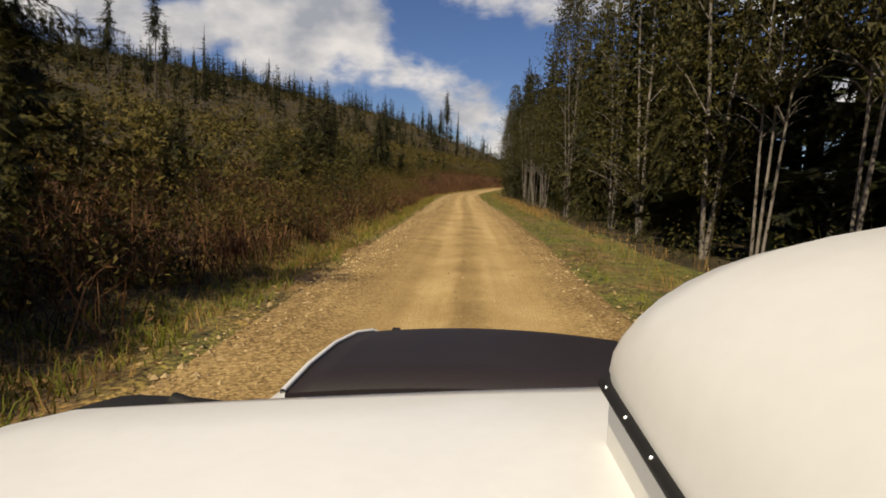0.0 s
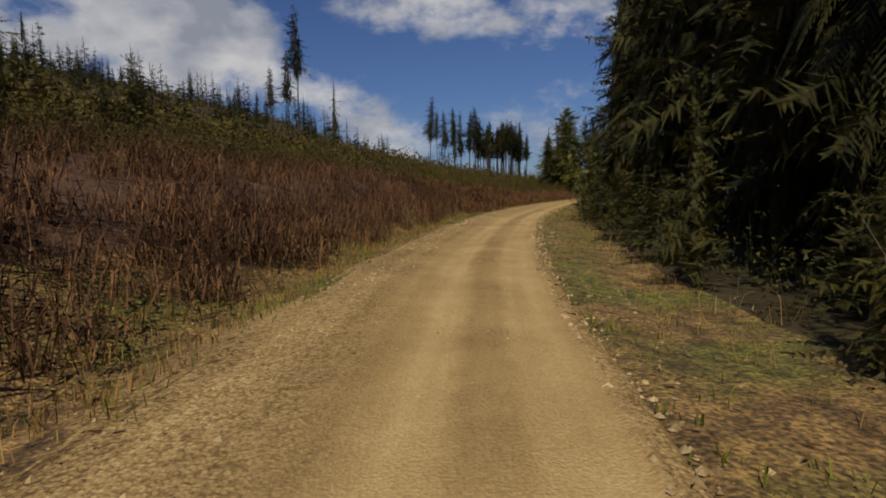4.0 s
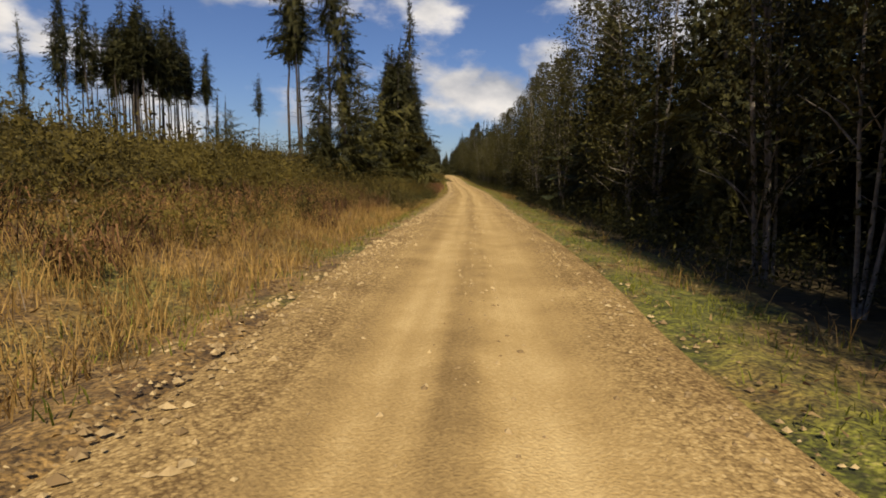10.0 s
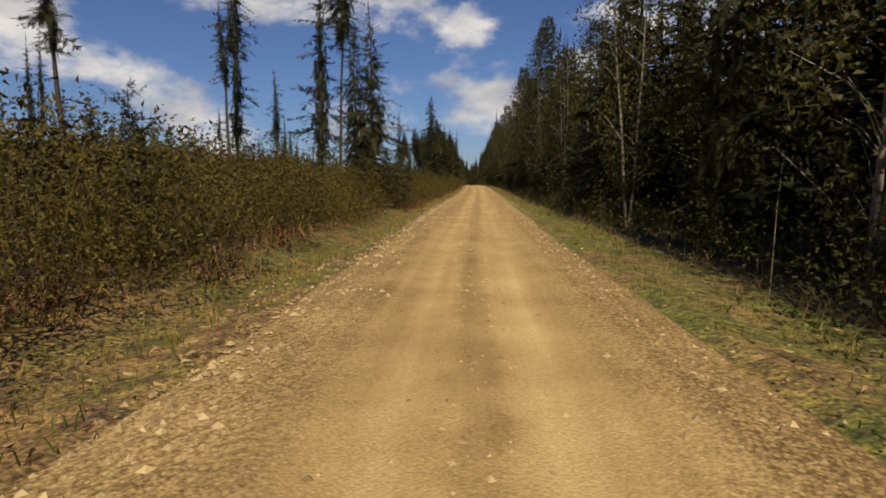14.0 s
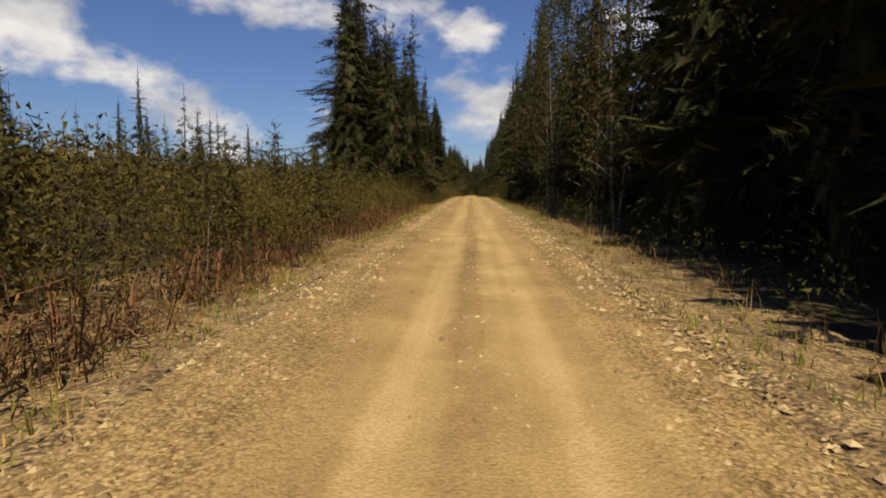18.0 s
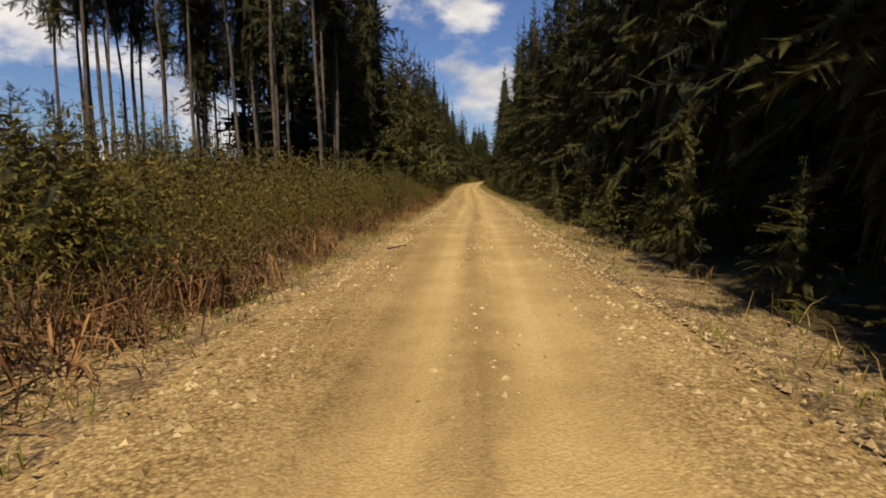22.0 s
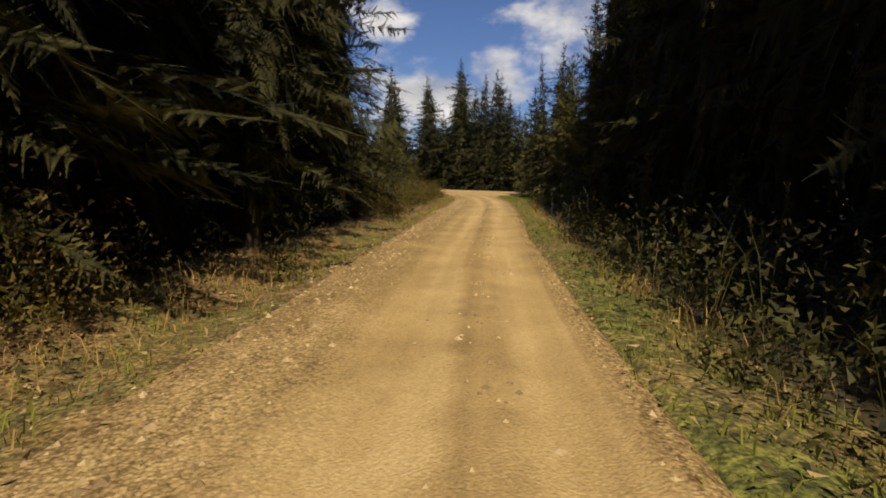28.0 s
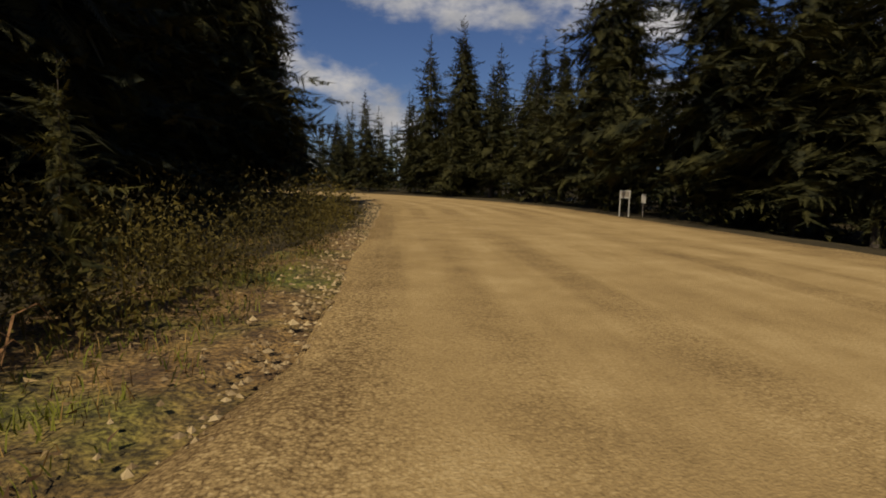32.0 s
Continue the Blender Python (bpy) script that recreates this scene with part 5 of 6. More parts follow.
bushes(spots(650, -40, 868, 8.0, 16, r5), edge_, 0, 36, 0.26, (1.2, 2.6), 0.9, r5)
bushes(spots(400, 762, 842, 4.3, 6.4, r5), edge_, 4, 130, 0.048, (0.6, 1.7), 0.8, r5, 0.45)
bushes(spots(380, 250, 480, 4.6, 7.0, r5), edge_, 4, 160, 0.044, (0.7, 1.8), 0.8, r5, 0.45)
for s0, s1, u0, u1, n in [(320, 352, -3.4, -6.5, 150), (574, 607, -3.1, -6.0, 190), (694, 838, -3.3, -5.6, 300), (702, 734, -3.8, -6.4, 220), (872, 908, -3.4, -7.0, 150), (-14, 30, -4.2, -7.5, 150)]:
    bushes(spots(n, s0, s1, u0, u1, r5), edge_, 4, 120, 0.045, (0.35, 1.25), 0.85, r5, 0.45)
bushes(spots(160, 700, 838, -5.5, -11, r5), edge_, 4, 120, 0.05, (0.5, 1.6), 0.75, r5, 0.45)
mi = r5.uniform(60, 205, 330)
mp = np.column_stack([np.interp(mi, np.arange(len(MAIN)), MAIN[:, k]) + np.interp(mi, np.arange(len(MAIN)), MAIN_RIGHT[:, k]) * (MAIN_HALF + 2.5 + r5.uniform(0, 9, 330)) for k in (0, 1)])
bushes((mp[:, 0], mp[:, 1], ground_z(mp[:, 0], mp[:, 1])), edge_, 3, 90, 0.11, (0.7, 2.2), 0.9, r5)
stuff("wood_edge_undergrowth", edge_, M_SAPLING, "dark low undergrowth along the edge of the wood", "shrubs")

# reddish dead bracken on the left bank
fern, brush = Soup(), Soup()
for s0, s1, u0, u1, n in [(150, 226, -3.5, -9.5, 1900), (226, 264, -3.4, -8.5, 900), (352, 402, -3.7, -6.5, 520), (402, 445, -4.2, -6.5, 50), (445, 560, -3.6, -4.6, 60), (606, 680, -3.4, -4.4, 50), (680, 714, -3.3, -5.2, 150), (868, 915, -4.5, -8, 90)]:
    fronds(spots(n, s0, s1, u0, u1, r5, 1.2), fern, 20, (0.5, 1.3), 0.014, r5, 0.5)
stuff("dead_bracken", fern, M_FERN, "collapsed reddish brown dead bracken on the bank", "bracken")
for s0, s1, u0, u1, n in [(-10, 60, -3.9, -9, 900), (15, 66, -5.0, -14, 800), (60, 152, -3.8, -6.5, 700), (60, 152, -4.5, -15, 1700), (95, 150, -14, -26, 350), (250, 335, -4.6, -10, 420), (320, 345, -4.5, -8, 140), (445, 480, -3.9, -5.5, 60), (490, 570, -3.7, -4.6, 160), (606, 690, -3.7, -4.6, 160)]:
    x, y, z = spots(n, s0, s1, u0, u1, r5, 1.1)
    k = 14
    m = len(x) * k
    blades(np.repeat(x, k) + r5.normal(0, 0.25, m), np.repeat(y, k) + r5.normal(0, 0.25, m), np.repeat(z, k), r5.uniform(0.35, 1.1, m), 0.010, 0.9, r5, brush)
    fronds((x, y, z), brush, 6, (0.4, 0.8), 0.016, r5, 0.9)
    bushes((x, y, z - 0.1), brush, 0, 22, 0.05, (0.5, 1.0), 0.7, r5)
stuff("red_brown_brush", brush, M_BRUSH, "low reddish brown leafless brush on the bank", "shrubs")

# dry and green grass
dry = Soup()
for s0, s1, u0, u1, n, h in [(-20, 930, -2.7, -5.0, 8500, (0.08, 0.34)), (252, 335, -3.2, -12, 15000, (0.25, 0.85)), (440, 720, -3.3, -4.4, 3000, (0.12, 0.4)), (-20, 150, -2.9, -4.4, 3400, (0.10, 0.4)), (-20, 868, 3.6, 5.4, 2000, (0.25, 0.8)), (500, 600, -3.4, -5.5, 700, (0.3, 0.7)), (868, 925, -4, -9, 700, (0.2, 0.5)), (705, 835, -3.3, -4.8, 900, (0.25, 0.8)), (262, 276, 3.9, 4.9, 170, (0.6, 1.3)), (348, 358, 4.0, 5.0, 90, (0.5, 1.1)), (30, 62, 4.0, 5.2, 260, (0.4, 0.9)), (800, 862, 3.9, 4.8, 150, (0.3, 0.7))]:
    x, y, z = spots(n, s0, s1, u0, u1, r5)
    k = 5
    m = len(x) * k
    blades(np.repeat(x, k) + r5.normal(0, 0.12, m), np.repeat(y, k) + r5.normal(0, 0.12, m), np.repeat(z, k) - 0.03, 0.75 * r5.uniform(h[0], h[1], m), 0.0065, 0.9, r5, dry)
stuff("dry_grass", dry, M_DRY, "tan dry grass along the verges", "grass")
green = Soup()
for s0, s1, u0, u1, n, h in [(-20, 114, 2.4, 4.8, 1860, (0.05, 0.18)), (114, 165, 2.5, 4.8, 520, (0.05, 0.18)), (165, 876, 2.4, 4.8, 9900, (0.05, 0.18)), (-20, 900, -2.6, -4.2, 9500, (0.06, 0.24)), (868, 890, 3.0, 9.5, 2600, (0.08, 0.25)), (893, 940, -2.0, -5.0, 1500, (0.06, 0.24)), (-5, 70, -2.7, -4.6, 2600, (0.06, 0.24))]:
    x, y, z = spots(n, s0, s1, u0, u1, r5)
    k = 5
    m = len(x) * k
    blades(np.repeat(x, k) + r5.normal(0, 0.10, m), np.repeat(y, k) + r5.normal(0, 0.10, m), np.repeat(z, k) - 0.02, r5.uniform(h[0], h[1], m), 0.008, 0.9, r5, green)
stuff("verge_grass", green, M_GRASS, "short green grass along the gravel edge", "grass")

# leaf litter and moss lying on the verges
litter = Soup()
for s0, s1, u0, u1, n in [(-10, END + 20, -2.4, -5.5, 42000), (-10, 880, 2.3, 5.5, 22000)]:
    x, y, z = spots(n, s0, s1, u0, u1, r5, 1.4)
    leaf_soup(np.column_stack([x, y, z + 0.04]), 0.045, r5, litter, 0.25)
stuff("leaf_litter", litter, M_LITTER, "tan dead leaves and straw on the verges", "litter")

# dead twigs and thin bare stems
twig = Soup()
x, y, z = spots(900, -20, 900, -3.8, -9, r5)
blades(x, y, z, r5.uniform(0.5, 1.7, len(x)), 0.006, 0.45, r5, twig)
x, y, z = spots(700, -20, 866, 4.4, 8, r5)
blades(x, y, z, r5.uniform(0.6, 2.4, len(x)), 0.007, 0.35, r5, twig)
stuff("bare_stems", twig, M_TWIG, "thin grey bare stems and twigs", "twigs")

# loose stones along the edges and the crown of the road
stone = Soup()
oct_v = np.array([[1, 0, -0.3], [-1, 0, -0.3], [0, 1, -0.3], [0, -1, -0.3], [0, 0, 1]], float)
oct_f = np.array([[0, 2, 4], [2, 1, 4], [1, 3, 4], [3, 0, 4]])


def stones(n, s0, s1, centre, spread, size):
    s = r5.uniform(s0, s1, n)
    un = centre + r5.normal(0, spread, n)
    u = np.where(un < 0, un, np.where(un < 2.4, np.minimum(un, 0.95 + (un - 0.95) * (gravel_right(s) - 0.95) / 1.45), un + shift_right(s, un)))
    x, y, z = at(s, u)
    z = np.where(np.abs(un) > 2.4, ground_z(x, y, s, u) - 0.02, z + np.interp(un, ru, rz))
    pebbles(x, y, z, size)


def pebbles(x, y, z, size):
    n = len(x)
    sz = np.minimum(size * r5.lognormal(0, 0.35, n), 0.055)
    a = r5.uniform(0, 6.28, n)
    v = oct_v[None] * np.stack([sz * r5.uniform(0.7, 1.4, n), sz * r5.uniform(0.7, 1.4, n), sz * r5.uniform(0.4, 0.8, n)], 1)[:, None]
    v = v * r5.uniform(0.75, 1.25, (n, 5, 1))
    c, d = np.cos(a)[:, None], np.sin(a)[:, None]
    w = np.stack([v[..., 0] * c - v[..., 1] * d + x[:, None], v[..., 0] * d + v[..., 1] * c + y[:, None], v[..., 2] + (z + sz * 0.12)[:, None]], -1)
    stone.add(w.reshape(-1, 3), (oct_f[None] + np.arange(n)[:, None, None] * 5).reshape(-1, 3))


stones(13000, -5, END, -2.15, 0.36, 0.022)
stones(8000, -5, 870, 2.05, 0.32, 0.021)
stones(3800, -5, END, 0.0, 0.25, 0.020)
stones(3200, 480, 660, -2.3, 0.35, 0.026)
stones(14000, -5, END, -2.9, 0.45, 0.022)
stones(19000, 440, 740, -2.9, 0.5, 0.025)
stones(12000, 468, 718, 2.7, 0.45, 0.024)
stones(30000, 225, 870, -2.45, 0.5, 0.032)
stones(9000, -5, 225, -2.4, 0.4, 0.028)
stones(12000, 440, 740, 2.3, 0.45, 0.032)
stones(7000, -5, 440, 2.0, 0.35, 0.028)
stones(5000, 225, 870, 0.1, 0.3, 0.026)
stones(3000, 104, 166, 2.55, 0.45, 0.03)
mi = r5.uniform(103, 150, 5200)
off = -MAIN_HALF * 1.11 + r5.normal(0, 0.45, 5200)
mp = [np.interp(mi, np.arange(len(MAIN)), MAIN[:, k]) + np.interp(mi, np.arange(len(MAIN)), MAIN_RIGHT[:, k]) * off for k in (0, 1)]
pebbles(mp[0], mp[1], END_Z - 0.10 + 0.05 * r5.random(5200), 0.03)
stuff("loose_gravel", stone, M_STONE, "loose pale stones along the road's edges", "gravel")

# ---- the white car with a roof box, standing where the drive begins ----
def paint(name, colour, rough, coat=0.0, metal=0.0, grain=0.06):
    lo = tuple(c * (1 - grain) for c in colour)
    return material(name, lo, colour, 2.5, rough, fine=60, coat=coat, metal=metal)


M_WHITE = paint("white_car_paint", (0.82, 0.82, 0.80), 0.4, 0.2)
M_BOX = paint("white_plastic_box", (0.78, 0.77, 0.73), 0.45, 0.1)
M_BLACK = paint("matt_black_bonnet", (0.026, 0.020, 0.022), 0.62, 0.0, grain=0.3)
M_RUBBER = paint("black_rubber", (0.018, 0.017, 0.016), 0.7, grain=0.3)
M_GLASS = paint("dark_car_glass", (0.012, 0.014, 0.016), 0.06, 0.3)
M_CHROME = paint("bright_metal", (0.62, 0.62, 0.60), 0.25, metal=1.0)
M_LENS = paint("lamp_lens", (0.55, 0.55, 0.52), 0.12, 0.5)
M_RED = paint("red_lamp_lens", (0.30, 0.015, 0.012), 0.15, 0.5)
CX = 0.13                                   # the car's middle, to the right of the eye


def loft(stations, closed_ends=True):
    """A bmesh skin through rings of equal length."""
    bm = bmesh.new()
    rings = [[bm.verts.new(p) for p in ring] for ring in stations]
    n = len(rings[0])
    for a, b in zip(rings, rings[1:]):
        for i in range(n):
            bm.faces.new((a[i], a[(i + 1) % n], b[(i + 1) % n], b[i]))
    if closed_ends:
        bm.faces.new(rings[0][::-1]); bm.faces.new(rings[-1])
    bmesh.ops.recalc_face_normals(bm, faces=bm.faces)
    for f in bm.faces:
        f.smooth = True
    return bm


def ring(y, half, low, high, power=4.0, n=28, cx=CX):
    """A rounded-box cross-section at y."""
    out = []
    for k in range(n):
        a = 2 * math.pi * k / n
        c, s = math.cos(a), math.sin(a)
        out.append((cx + half * math.copysign(abs(c) ** (2 / power), c), y, (low + high) / 2 + (high - low) / 2 * math.copysign(abs(s) ** (2 / power), s)))
    return out


def block(x0, x1, y0, y1, z0, z1, bevel=0.01):
    bm = bmesh.new()
    bmesh.ops.create_cube(bm, size=1, matrix=Matrix.LocRotScale(((x0 + x1) / 2, (y0 + y1) / 2, (z0 + z1) / 2), None, (x1 - x0, y1 - y0, z1 - z0)))
    bmesh.ops.bevel(bm, geom=bm.edges[:], offset=bevel, segments=2, affect="EDGES", profile=0.6)
    return bm


def slab(rows, thick):
    """A closed curved panel: rows of points above, the same lowered by its thickness below."""
    bm = bmesh.new()
    top = [[bm.verts.new(p) for p in r_] for r_ in rows]
    low = [[bm.verts.new((p[0], p[1], p[2] - thick)) for p in r_] for r_ in rows]
    m_ = len(rows[0]) - 1
    for a, b, c, d in zip(top, top[1:], low, low[1:]):
        for i in range(m_):
            bm.faces.new((a[i], a[i + 1], b[i + 1], b[i])).smooth = True
            bm.faces.new((d[i], d[i + 1], c[i + 1], c[i]))
        bm.faces.new((a[0], b[0], d[0], c[0])); bm.faces.new((b[m_], a[m_], c[m_], d[m_]))
    for i in range(m_):
        bm.faces.new((top[0][i + 1], top[0][i], low[0][i], low[0][i + 1]))
        bm.faces.new((top[-1][i], top[-1][i + 1], low[-1][i + 1], low[-1][i]))
    return bm


def rod(points, radii, sides=8):
    v, f = tube(points, radii, sides)
    s_ = Soup(); s_.add(v, f)
    return s_


car = new("parked_car")
tagged(car, "white car with matt black bonnet and a white roof box", "car")
# lower body, bumper to bumper
part("body", loft([ring(y, h, lo, hi, 5) for y, h, lo, hi in [(-1.92, 0.62, 0.42, 0.80), (-1.86, 0.76, 0.34, 0.90), (-1.5, 0.83, 0.24, 0.97), (-0.6, 0.85, 0.22, 0.98), (0.5, 0.85, 0.22, 0.985), (1.35, 0.85, 0.22, 0.985), (1.6, 0.84, 0.23, 0.955), (2.2, 0.80, 0.26, 0.90), (2.52, 0.72, 0.32, 0.82), (2.60, 0.55, 0.40, 0.72)]]), M_WHITE, car, "white painted lower body")
# glasshouse, with the roof panel above it
part("glasshouse", loft([ring(y, h, 0.92, hi, 5) for y, h, hi in [(-1.55, 0.58, 1.00), (-1.15, 0.62, 1.30), (-0.6, 0.64, 1.375), (0.2, 0.64, 1.375), (0.52, 0.63, 1.345), (1.0, 0.66, 1.14), (1.34, 0.70, 0.99)]]), M_GLASS, car, "dark window glass all round the cabin")
roof_rows = []
for y, lift_, skew in [(-1.16, -0.085, 0.0), (-1.0, -0.045, 0.0), (-0.6, -0.004, 0.0), (0.0, 0.004, 0.0), (0.30, 0.002, 0.06), (0.46, -0.004, 0.12), (0.56, -0.014, 0.17), (0.61, -0.028, 0.2)]:
    roof_rows.append([(CX + 0.57 * t, y + skew * (CX + 0.57 * t) - 0.06 * max(abs(t) - 0.88, 0) / 0.12, 1.395 + lift_ - 0.012 * t * t - 0.12 * max(abs(t) - 0.94, 0)) for t in np.linspace(-1, 1, 33)])
part("roof", slab(roof_rows, 0.03), M_WHITE, car, "white painted roof panel")
# bonnet: a black panel with a white wing line left and right
bonnet_rows = [(1.50, 0.615, 1.012), (1.75, 0.615, 1.005), (2.05, 0.605, 0.985), (2.28, 0.575, 0.962), (2.40, 0.53, 0.942), (2.44, 0.50, 0.918)]
bonnet_grid = [[(CX + h * t, y - 0.05 * t * t, z + 0.02 * (1 - t * t)) for t in np.linspace(-1, 1, 15)] for y, h, z in bonnet_rows]
bonnet = part("bonnet", slab(bonnet_grid, 0.03), M_BLACK, car, "matt black bonnet panel")
part("washer_jet", block(CX - 0.455, CX - 0.42, 2.36, 2.40, 0.935, 0.951, 0.005), M_RUBBER, bonnet)
for sgn in (-1, 1):
    part("wing_edge", rod([(CX + sgn * (h + 0.006), y - 0.05, z + 0.004) for y, h, z in bonnet_rows], [0.009] * 6).mesh("wing_edge", M_WHITE, True), None, car, "white painted wing edge")
cowl = part("cowl", block(CX - 0.62, CX + 0.62, 1.30, 1.49, 0.965, 0.995, 0.01), M_RUBBER, car, "black plastic cowl")
for k in range(9):
    part("cowl_slot", block(CX - 0.18 + 0.012 * k, CX - 0.175 + 0.012 * k, 1.41, 1.47, 0.994, 1.000, 0.001), M_CHROME, cowl)
for x0, x1 in ((-0.50, 0.06), (0.02, 0.56)):
    wiper = part("wiper", rod([(CX + x0, 1.34, 1.02), (CX + (x0 + x1) / 2, 1.33, 1.030), (CX + x1, 1.38, 1.018)], [0.010, 0.011, 0.006], 6).mesh("wiper", M_RUBBER, True), None, car, "black wiper at rest")
    part("wiper_arm", rod([(CX + x0 + 0.25, 1.42, 1.0), (CX + (x0 + x1) / 2, 1.335, 1.038)], [0.009, 0.006], 6).mesh("wiper_arm", M_RUBBER, True), None, wiper)
for sgn in (-1, 1):
    mx_ = CX + sgn * 0.95
    mirror = part("door_mirror", loft([ring(y, hw, 0.90, 0.968 + dz, 3, 16, mx_) for y, hw, dz in [(1.36, 0.15, 0.0), (1.42, 0.225, 0.008), (1.50, 0.19, 0.0), (1.55, 0.09, -0.02)]]), M_RUBBER, car, "black door mirror")
    part("mirror_stalk", rod([(CX + sgn * 0.80, 1.42, 0.95), (CX + sgn * 0.92, 1.44, 0.98)], [0.03, 0.025]).mesh("mirror_stalk", M_RUBBER, True), None, mirror)
    part("headlamp", loft([ring(y, hw, 0.62, 0.76, 3, 16, CX + sgn * 0.56) for y, hw in [(2.36, 0.14), (2.50, 0.15), (2.56, 0.10)]]), M_LENS, car, "clear headlamp lens")
    part("tail_lamp", loft([ring(y, hw, 0.66, 0.84, 3, 16, CX + sgn * 0.60) for y, hw in [(-1.93, 0.09), (-1.86, 0.13), (-1.78, 0.13)]]), M_RED, car, "red tail lamp")
    for y_, nm in ((0.62, "front_door"), (-0.42, "rear_door")):
        door = part(nm, block(CX + sgn * 0.838 - 0.012, CX + sgn * 0.838 + 0.016, y_ - 0.50, y_ + 0.50, 0.36, 0.93, 0.012), M_WHITE, car)
        part("door_handle", block(CX + sgn * 0.866 - 0.012, CX + sgn * 0.866 + 0.012, y_ - 0.42, y_ - 0.25, 0.80, 0.825, 0.006), M_WHITE, door)
    for y_ in (-1.18, 1.72):
        wheel = new("wheel"); wheel.parent = car
        wheel.location = (CX + sgn * 0.74, y_, 0.305)
        bm = bmesh.new()
        prof = [(0.20, -0.095), (0.285, -0.10), (0.305, -0.07), (0.308, 0.0), (0.305, 0.07), (0.285, 0.10), (0.20, 0.095)]
        loops = [[bm.verts.new((x_, r_ * math.cos(a), r_ * math.sin(a))) for a in np.linspace(0, 2 * math.pi, 28, endpoint=False)] for r_, x_ in prof]
        for a_, b_ in zip(loops, loops[1:] + loops[:1]):
            for i in range(28):
                bm.faces.new((a_[i], a_[(i + 1) % 28], b_[(i + 1) % 28], b_[i]))
        bmesh.ops.recalc_face_normals(bm, faces=bm.faces)
        part("tyre", bm, M_RUBBER, wheel)
        bm = bmesh.new()
        bmesh.ops.create_cone(bm, cap_ends=True, segments=28, radius1=0.20, radius2=0.17, depth=0.12, matrix=Matrix.Rotation(math.pi / 2 * sgn, 4, "Y"))
        part("rim", bm, M_CHROME, wheel)

# the roof box beside the eye: lid, tray, sealing strip with rivets, bars under it
box = new("roof_box")
tagged(box, "white plastic roof box with a dark riveted rim", "roof box")
BX, BH, BZ = 0.41, 0.305, 1.452
lid_rows = []
for y, hf, wf in [(-1.02, 0.30, 0.86), (-0.98, 0.62, 0.93), (-0.85, 0.88, 0.985), (-0.5, 1.0, 1.0), (0.1, 1.0, 1.0), (0.30, 0.985, 1.0), (0.385, 0.95, 0.995), (0.425, 0.87, 0.985), (0.447, 0.70, 0.97), (0.458, 0.42, 0.95), (0.462, 0.10, 0.93)]:
    r_ = []
    for k in range(25):
        a = math.pi * k / 24
        c, s = math.cos(a), math.sin(a)
        r_.append((BX + BH * wf * math.copysign(abs(c) ** (2 / 2.5), c), y, BZ + 0.142 * hf * abs(s) ** (2 / 2.1)))
    lid_rows.append(r_)
bm = bmesh.new()
rv = [[bm.verts.new(p) for p in r_] for r_ in lid_rows]
for a_, b_ in zip(rv, rv[1:]):
    for i in range(24):
        bm.faces.new((a_[i], a_[i + 1], b_[i + 1], b_[i]))
bm.faces.new(rv[0]); bm.faces.new(rv[-1][::-1])
bmesh.ops.recalc_face_normals(bm, faces=bm.faces)
for f_ in bm.faces:
    f_.smooth = True
part("lid", bm, M_BOX, box, "smooth white domed lid")
part("tray", block(BX - 0.296, BX + 0.296, -0.98, 0.45, 1.368, BZ - 0.003, 0.010), M_BOX, box, "white lower tray")
rim = part("rim_strip", rod([(BX - BH - 0.001, y, BZ - 0.002) for y in (-0.98, -0.4, 0.1, 0.42)] + [(BX - BH + 0.03, 0.462, BZ - 0.002), (BX, 0.468, BZ - 0.002), (BX + BH - 0.03, 0.462, BZ - 0.002)] + [(BX + BH + 0.001, y, BZ - 0.002) for y in (0.42, 0.1, -0.4, -0.98)], [0.0046] * 11, 8).mesh("rim_strip", M_RUBBER, True), None, box, "dark rubber rim strip")
for y in np.arange(-0.9, 0.42, 0.052):
    bm = bmesh.new()
    bmesh.ops.create_uvsphere(bm, u_segments=8, v_segments=5, radius=0.0015, matrix=Matrix.Translation((BX - BH - 0.004, float(y), BZ + 0.002)))
    part("rivet", bm, M_CHROME, rim)
for y in (-0.7, 0.12):
    part("roof_bar", block(CX - 0.54, CX + 0.60, y - 0.02, y + 0.02, 1.385, 1.412, 0.008), M_RUBBER, box, "black cross bar")

# ---- small things by the road ----
M_SIGN = paint("weathered_white_board", (0.40, 0.37, 0.31), 0.7, grain=0.25)
M_POST = material("weathered_post", (0.12, 0.095, 0.07), (0.34, 0.29, 0.22), 3.0, 0.9, bump=0.5, fine=30)


def stand(ob, x, y, turn=0.0, dz=0.0):
    g = float(ground_z(np.array([float(x)]), np.array([float(y)]))[0])
    ob.matrix_basis = pose(x, y, g + dz, 0, 0, turn)
    return ob


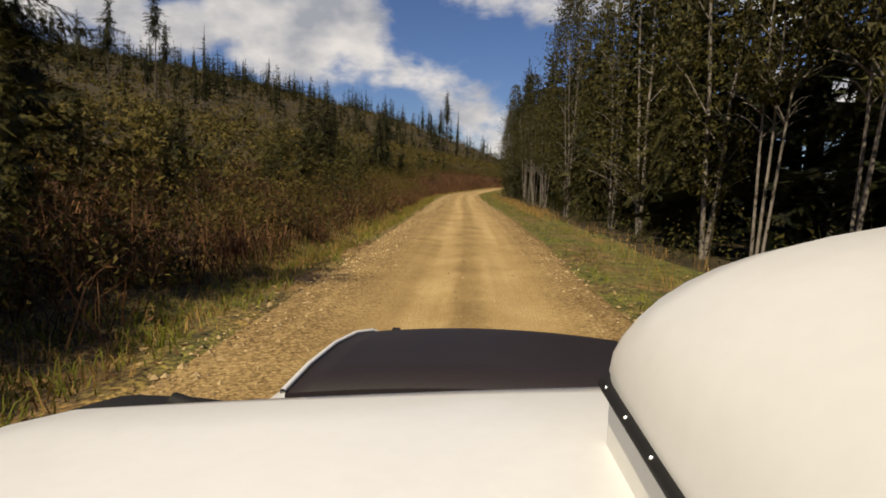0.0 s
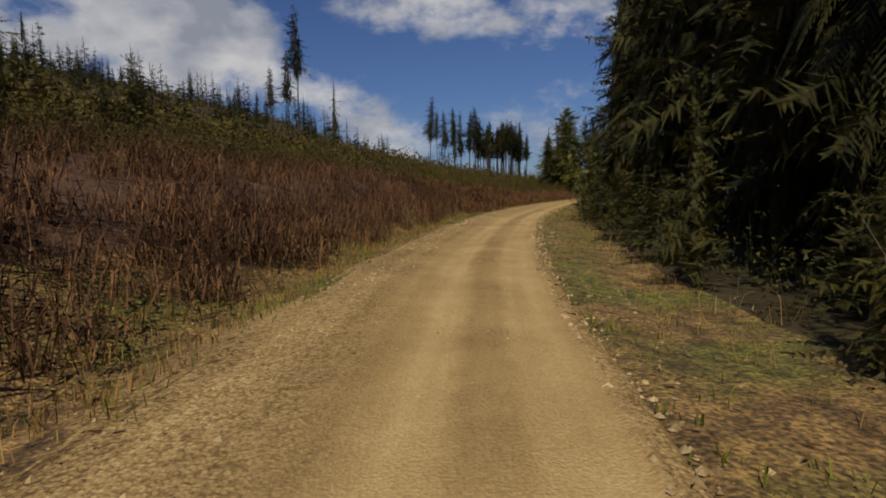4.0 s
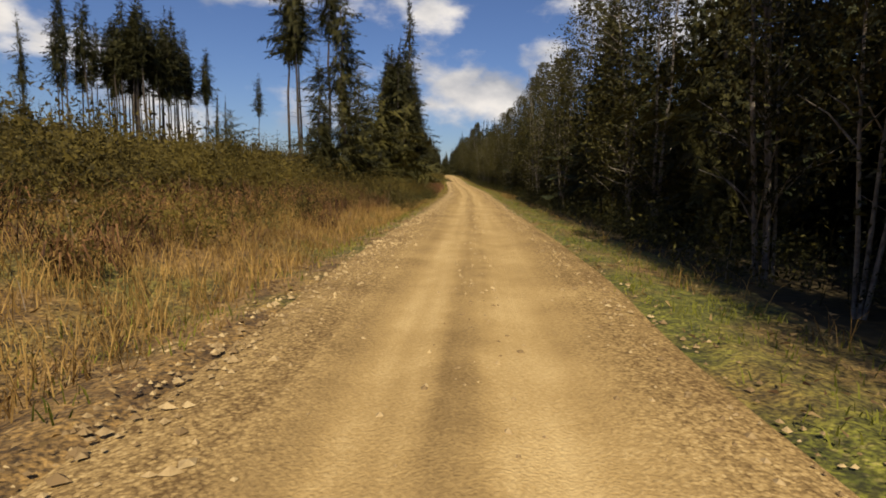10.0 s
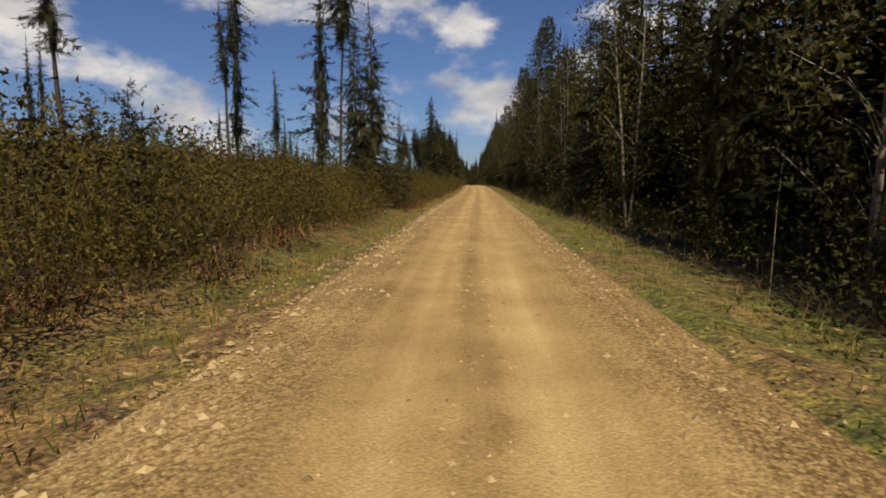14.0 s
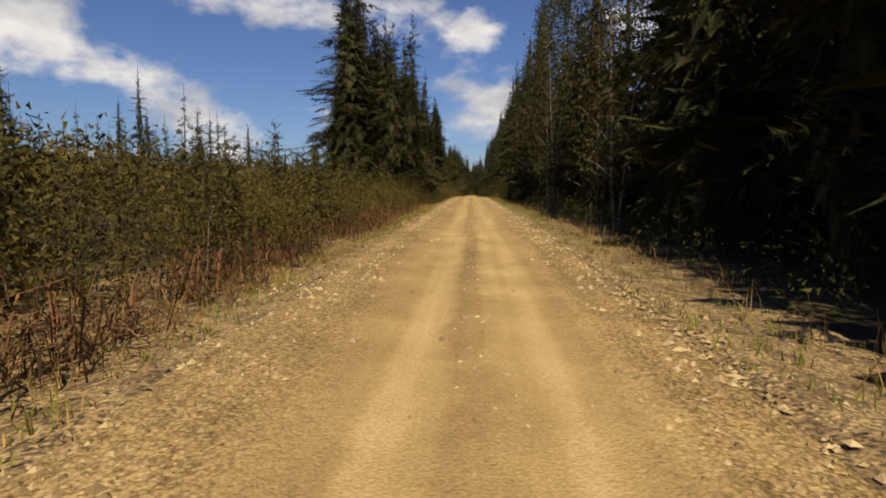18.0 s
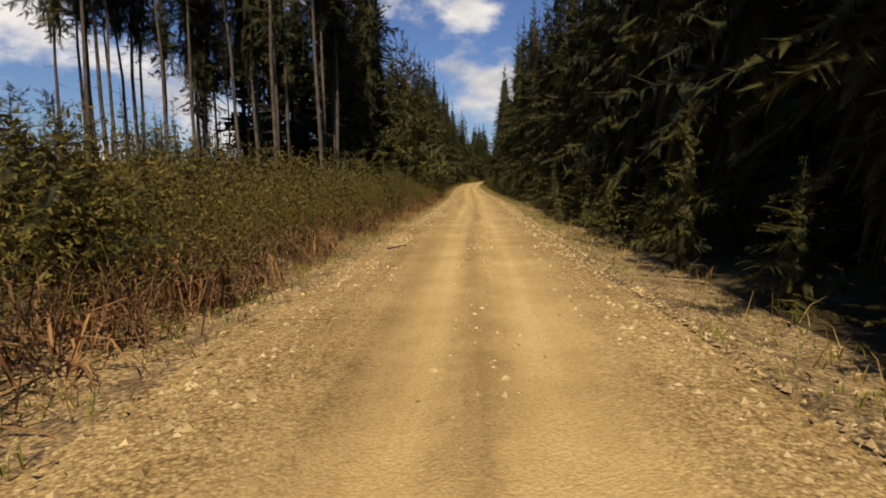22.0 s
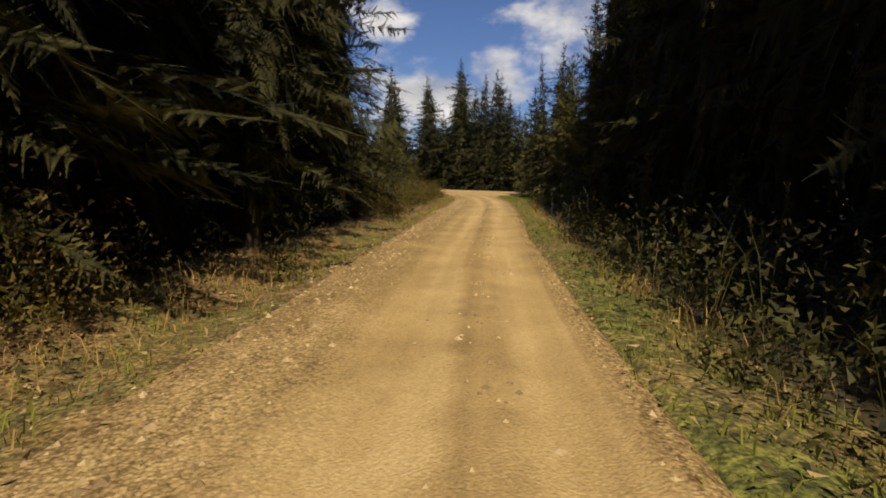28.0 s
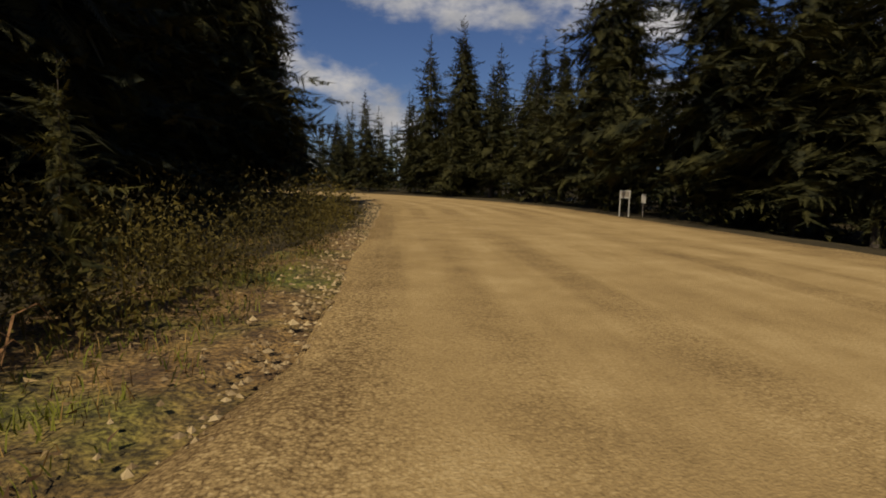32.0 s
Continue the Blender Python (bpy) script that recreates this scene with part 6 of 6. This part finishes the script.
sign = new("junction_sign")
tagged(sign, "pale sign board on two wooden posts by the junction", "sign")
for x in (-0.28, 0.28):
    part("post", block(x - 0.035, x + 0.035, -0.035, 0.035, -0.3, 1.62, 0.008), M_SIGN, sign, "pale wooden post")
board = part("board", block(-0.33, 0.33, -0.065, -0.037, 1.12, 1.62, 0.008), M_SIGN, sign, "pale painted board")
part("panel", block(-0.23, 0.23, -0.071, -0.066, 1.22, 1.52, 0.002), M_POST, board, "dark lettering field as a plain bar")
stand(sign, 379.2, 855.0, -10)
marker = new("marker_post")
tagged(marker, "short white marker post beside the junction sign", "post")
part("post", block(-0.04, 0.04, -0.04, 0.04, -0.3, 0.95, 0.01), M_POST, marker)
part("plate", block(-0.14, 0.14, -0.07, -0.043, 0.85, 1.45, 0.01), M_SIGN, marker, "white plate")
stand(marker, 380.5, 855.2, -10)


def log(name, s, u, length, radius, turn, mat, label, dz=0.0):
    k = max(int(length / 0.3), 3)
    t = np.linspace(-0.5, 0.5, k)
    pts = np.column_stack([t * length, r2.normal(0, radius * 0.5, k), np.abs(r2.normal(0, radius * 0.3, k))])
    ob = new(name)
    tagged(ob, label, "log" if radius > 0.04 else "stick")
    so = rod(pts, radius * np.linspace(1.0, 0.7, k), 9)
    part("stem", so.mesh("stem", mat, True), None, ob)
    for q in pts[1:-1:2]:
        a = r2.uniform(0, 6.28)
        sb = rod([q, q + [0.4 * radius, math.cos(a) * radius * 2.4, abs(math.sin(a)) * radius * 2.4]], [radius * 0.3, radius * 0.12], 5)
        part("stub", sb.mesh("stub", mat, True), None, ob)
    x, y, z = at(s, u)
    g = float(ground_z(np.array([float(x)]), np.array([float(y)]), np.array([float(s)]), np.array([float(u)]))[0]) if abs(u) > 2.4 else float(z) + 0.01
    ob.matrix_basis = pose(float(x), float(y), g + radius + dz, 0, 0, turn)
    return ob


log("road_stick", 661.5, -1.9, 0.75, 0.022, 35, M_BARK, "dark stick lying on the gravel")
log("pale_stick", 439, -4.1, 1.6, 0.03, 50, M_TWIG, "bleached fallen stick on the bank", 0.5)
log("fallen_log", 873, -5.2, 3.2, 0.09, -60, M_TWIG, "grey fallen log in the grass")
log("cut_log", 111, -5.6, 0.9, 0.19, 20, M_POST, "cut log end lying on the bank", 0.15)
log("fallen_log", 632, -4.7, 2.4, 0.05, 70, M_TWIG, "grey broken branch beside the gravel", 0.1)
log("fallen_log", 246, -2.9, 2.2, 0.035, 40, M_TWIG, "bent grey branch on the verge")
log("fallen_log", 303, -9.5, 2.6, 0.08, 10, M_TWIG, "bleached log in the dry grass", 0.05)
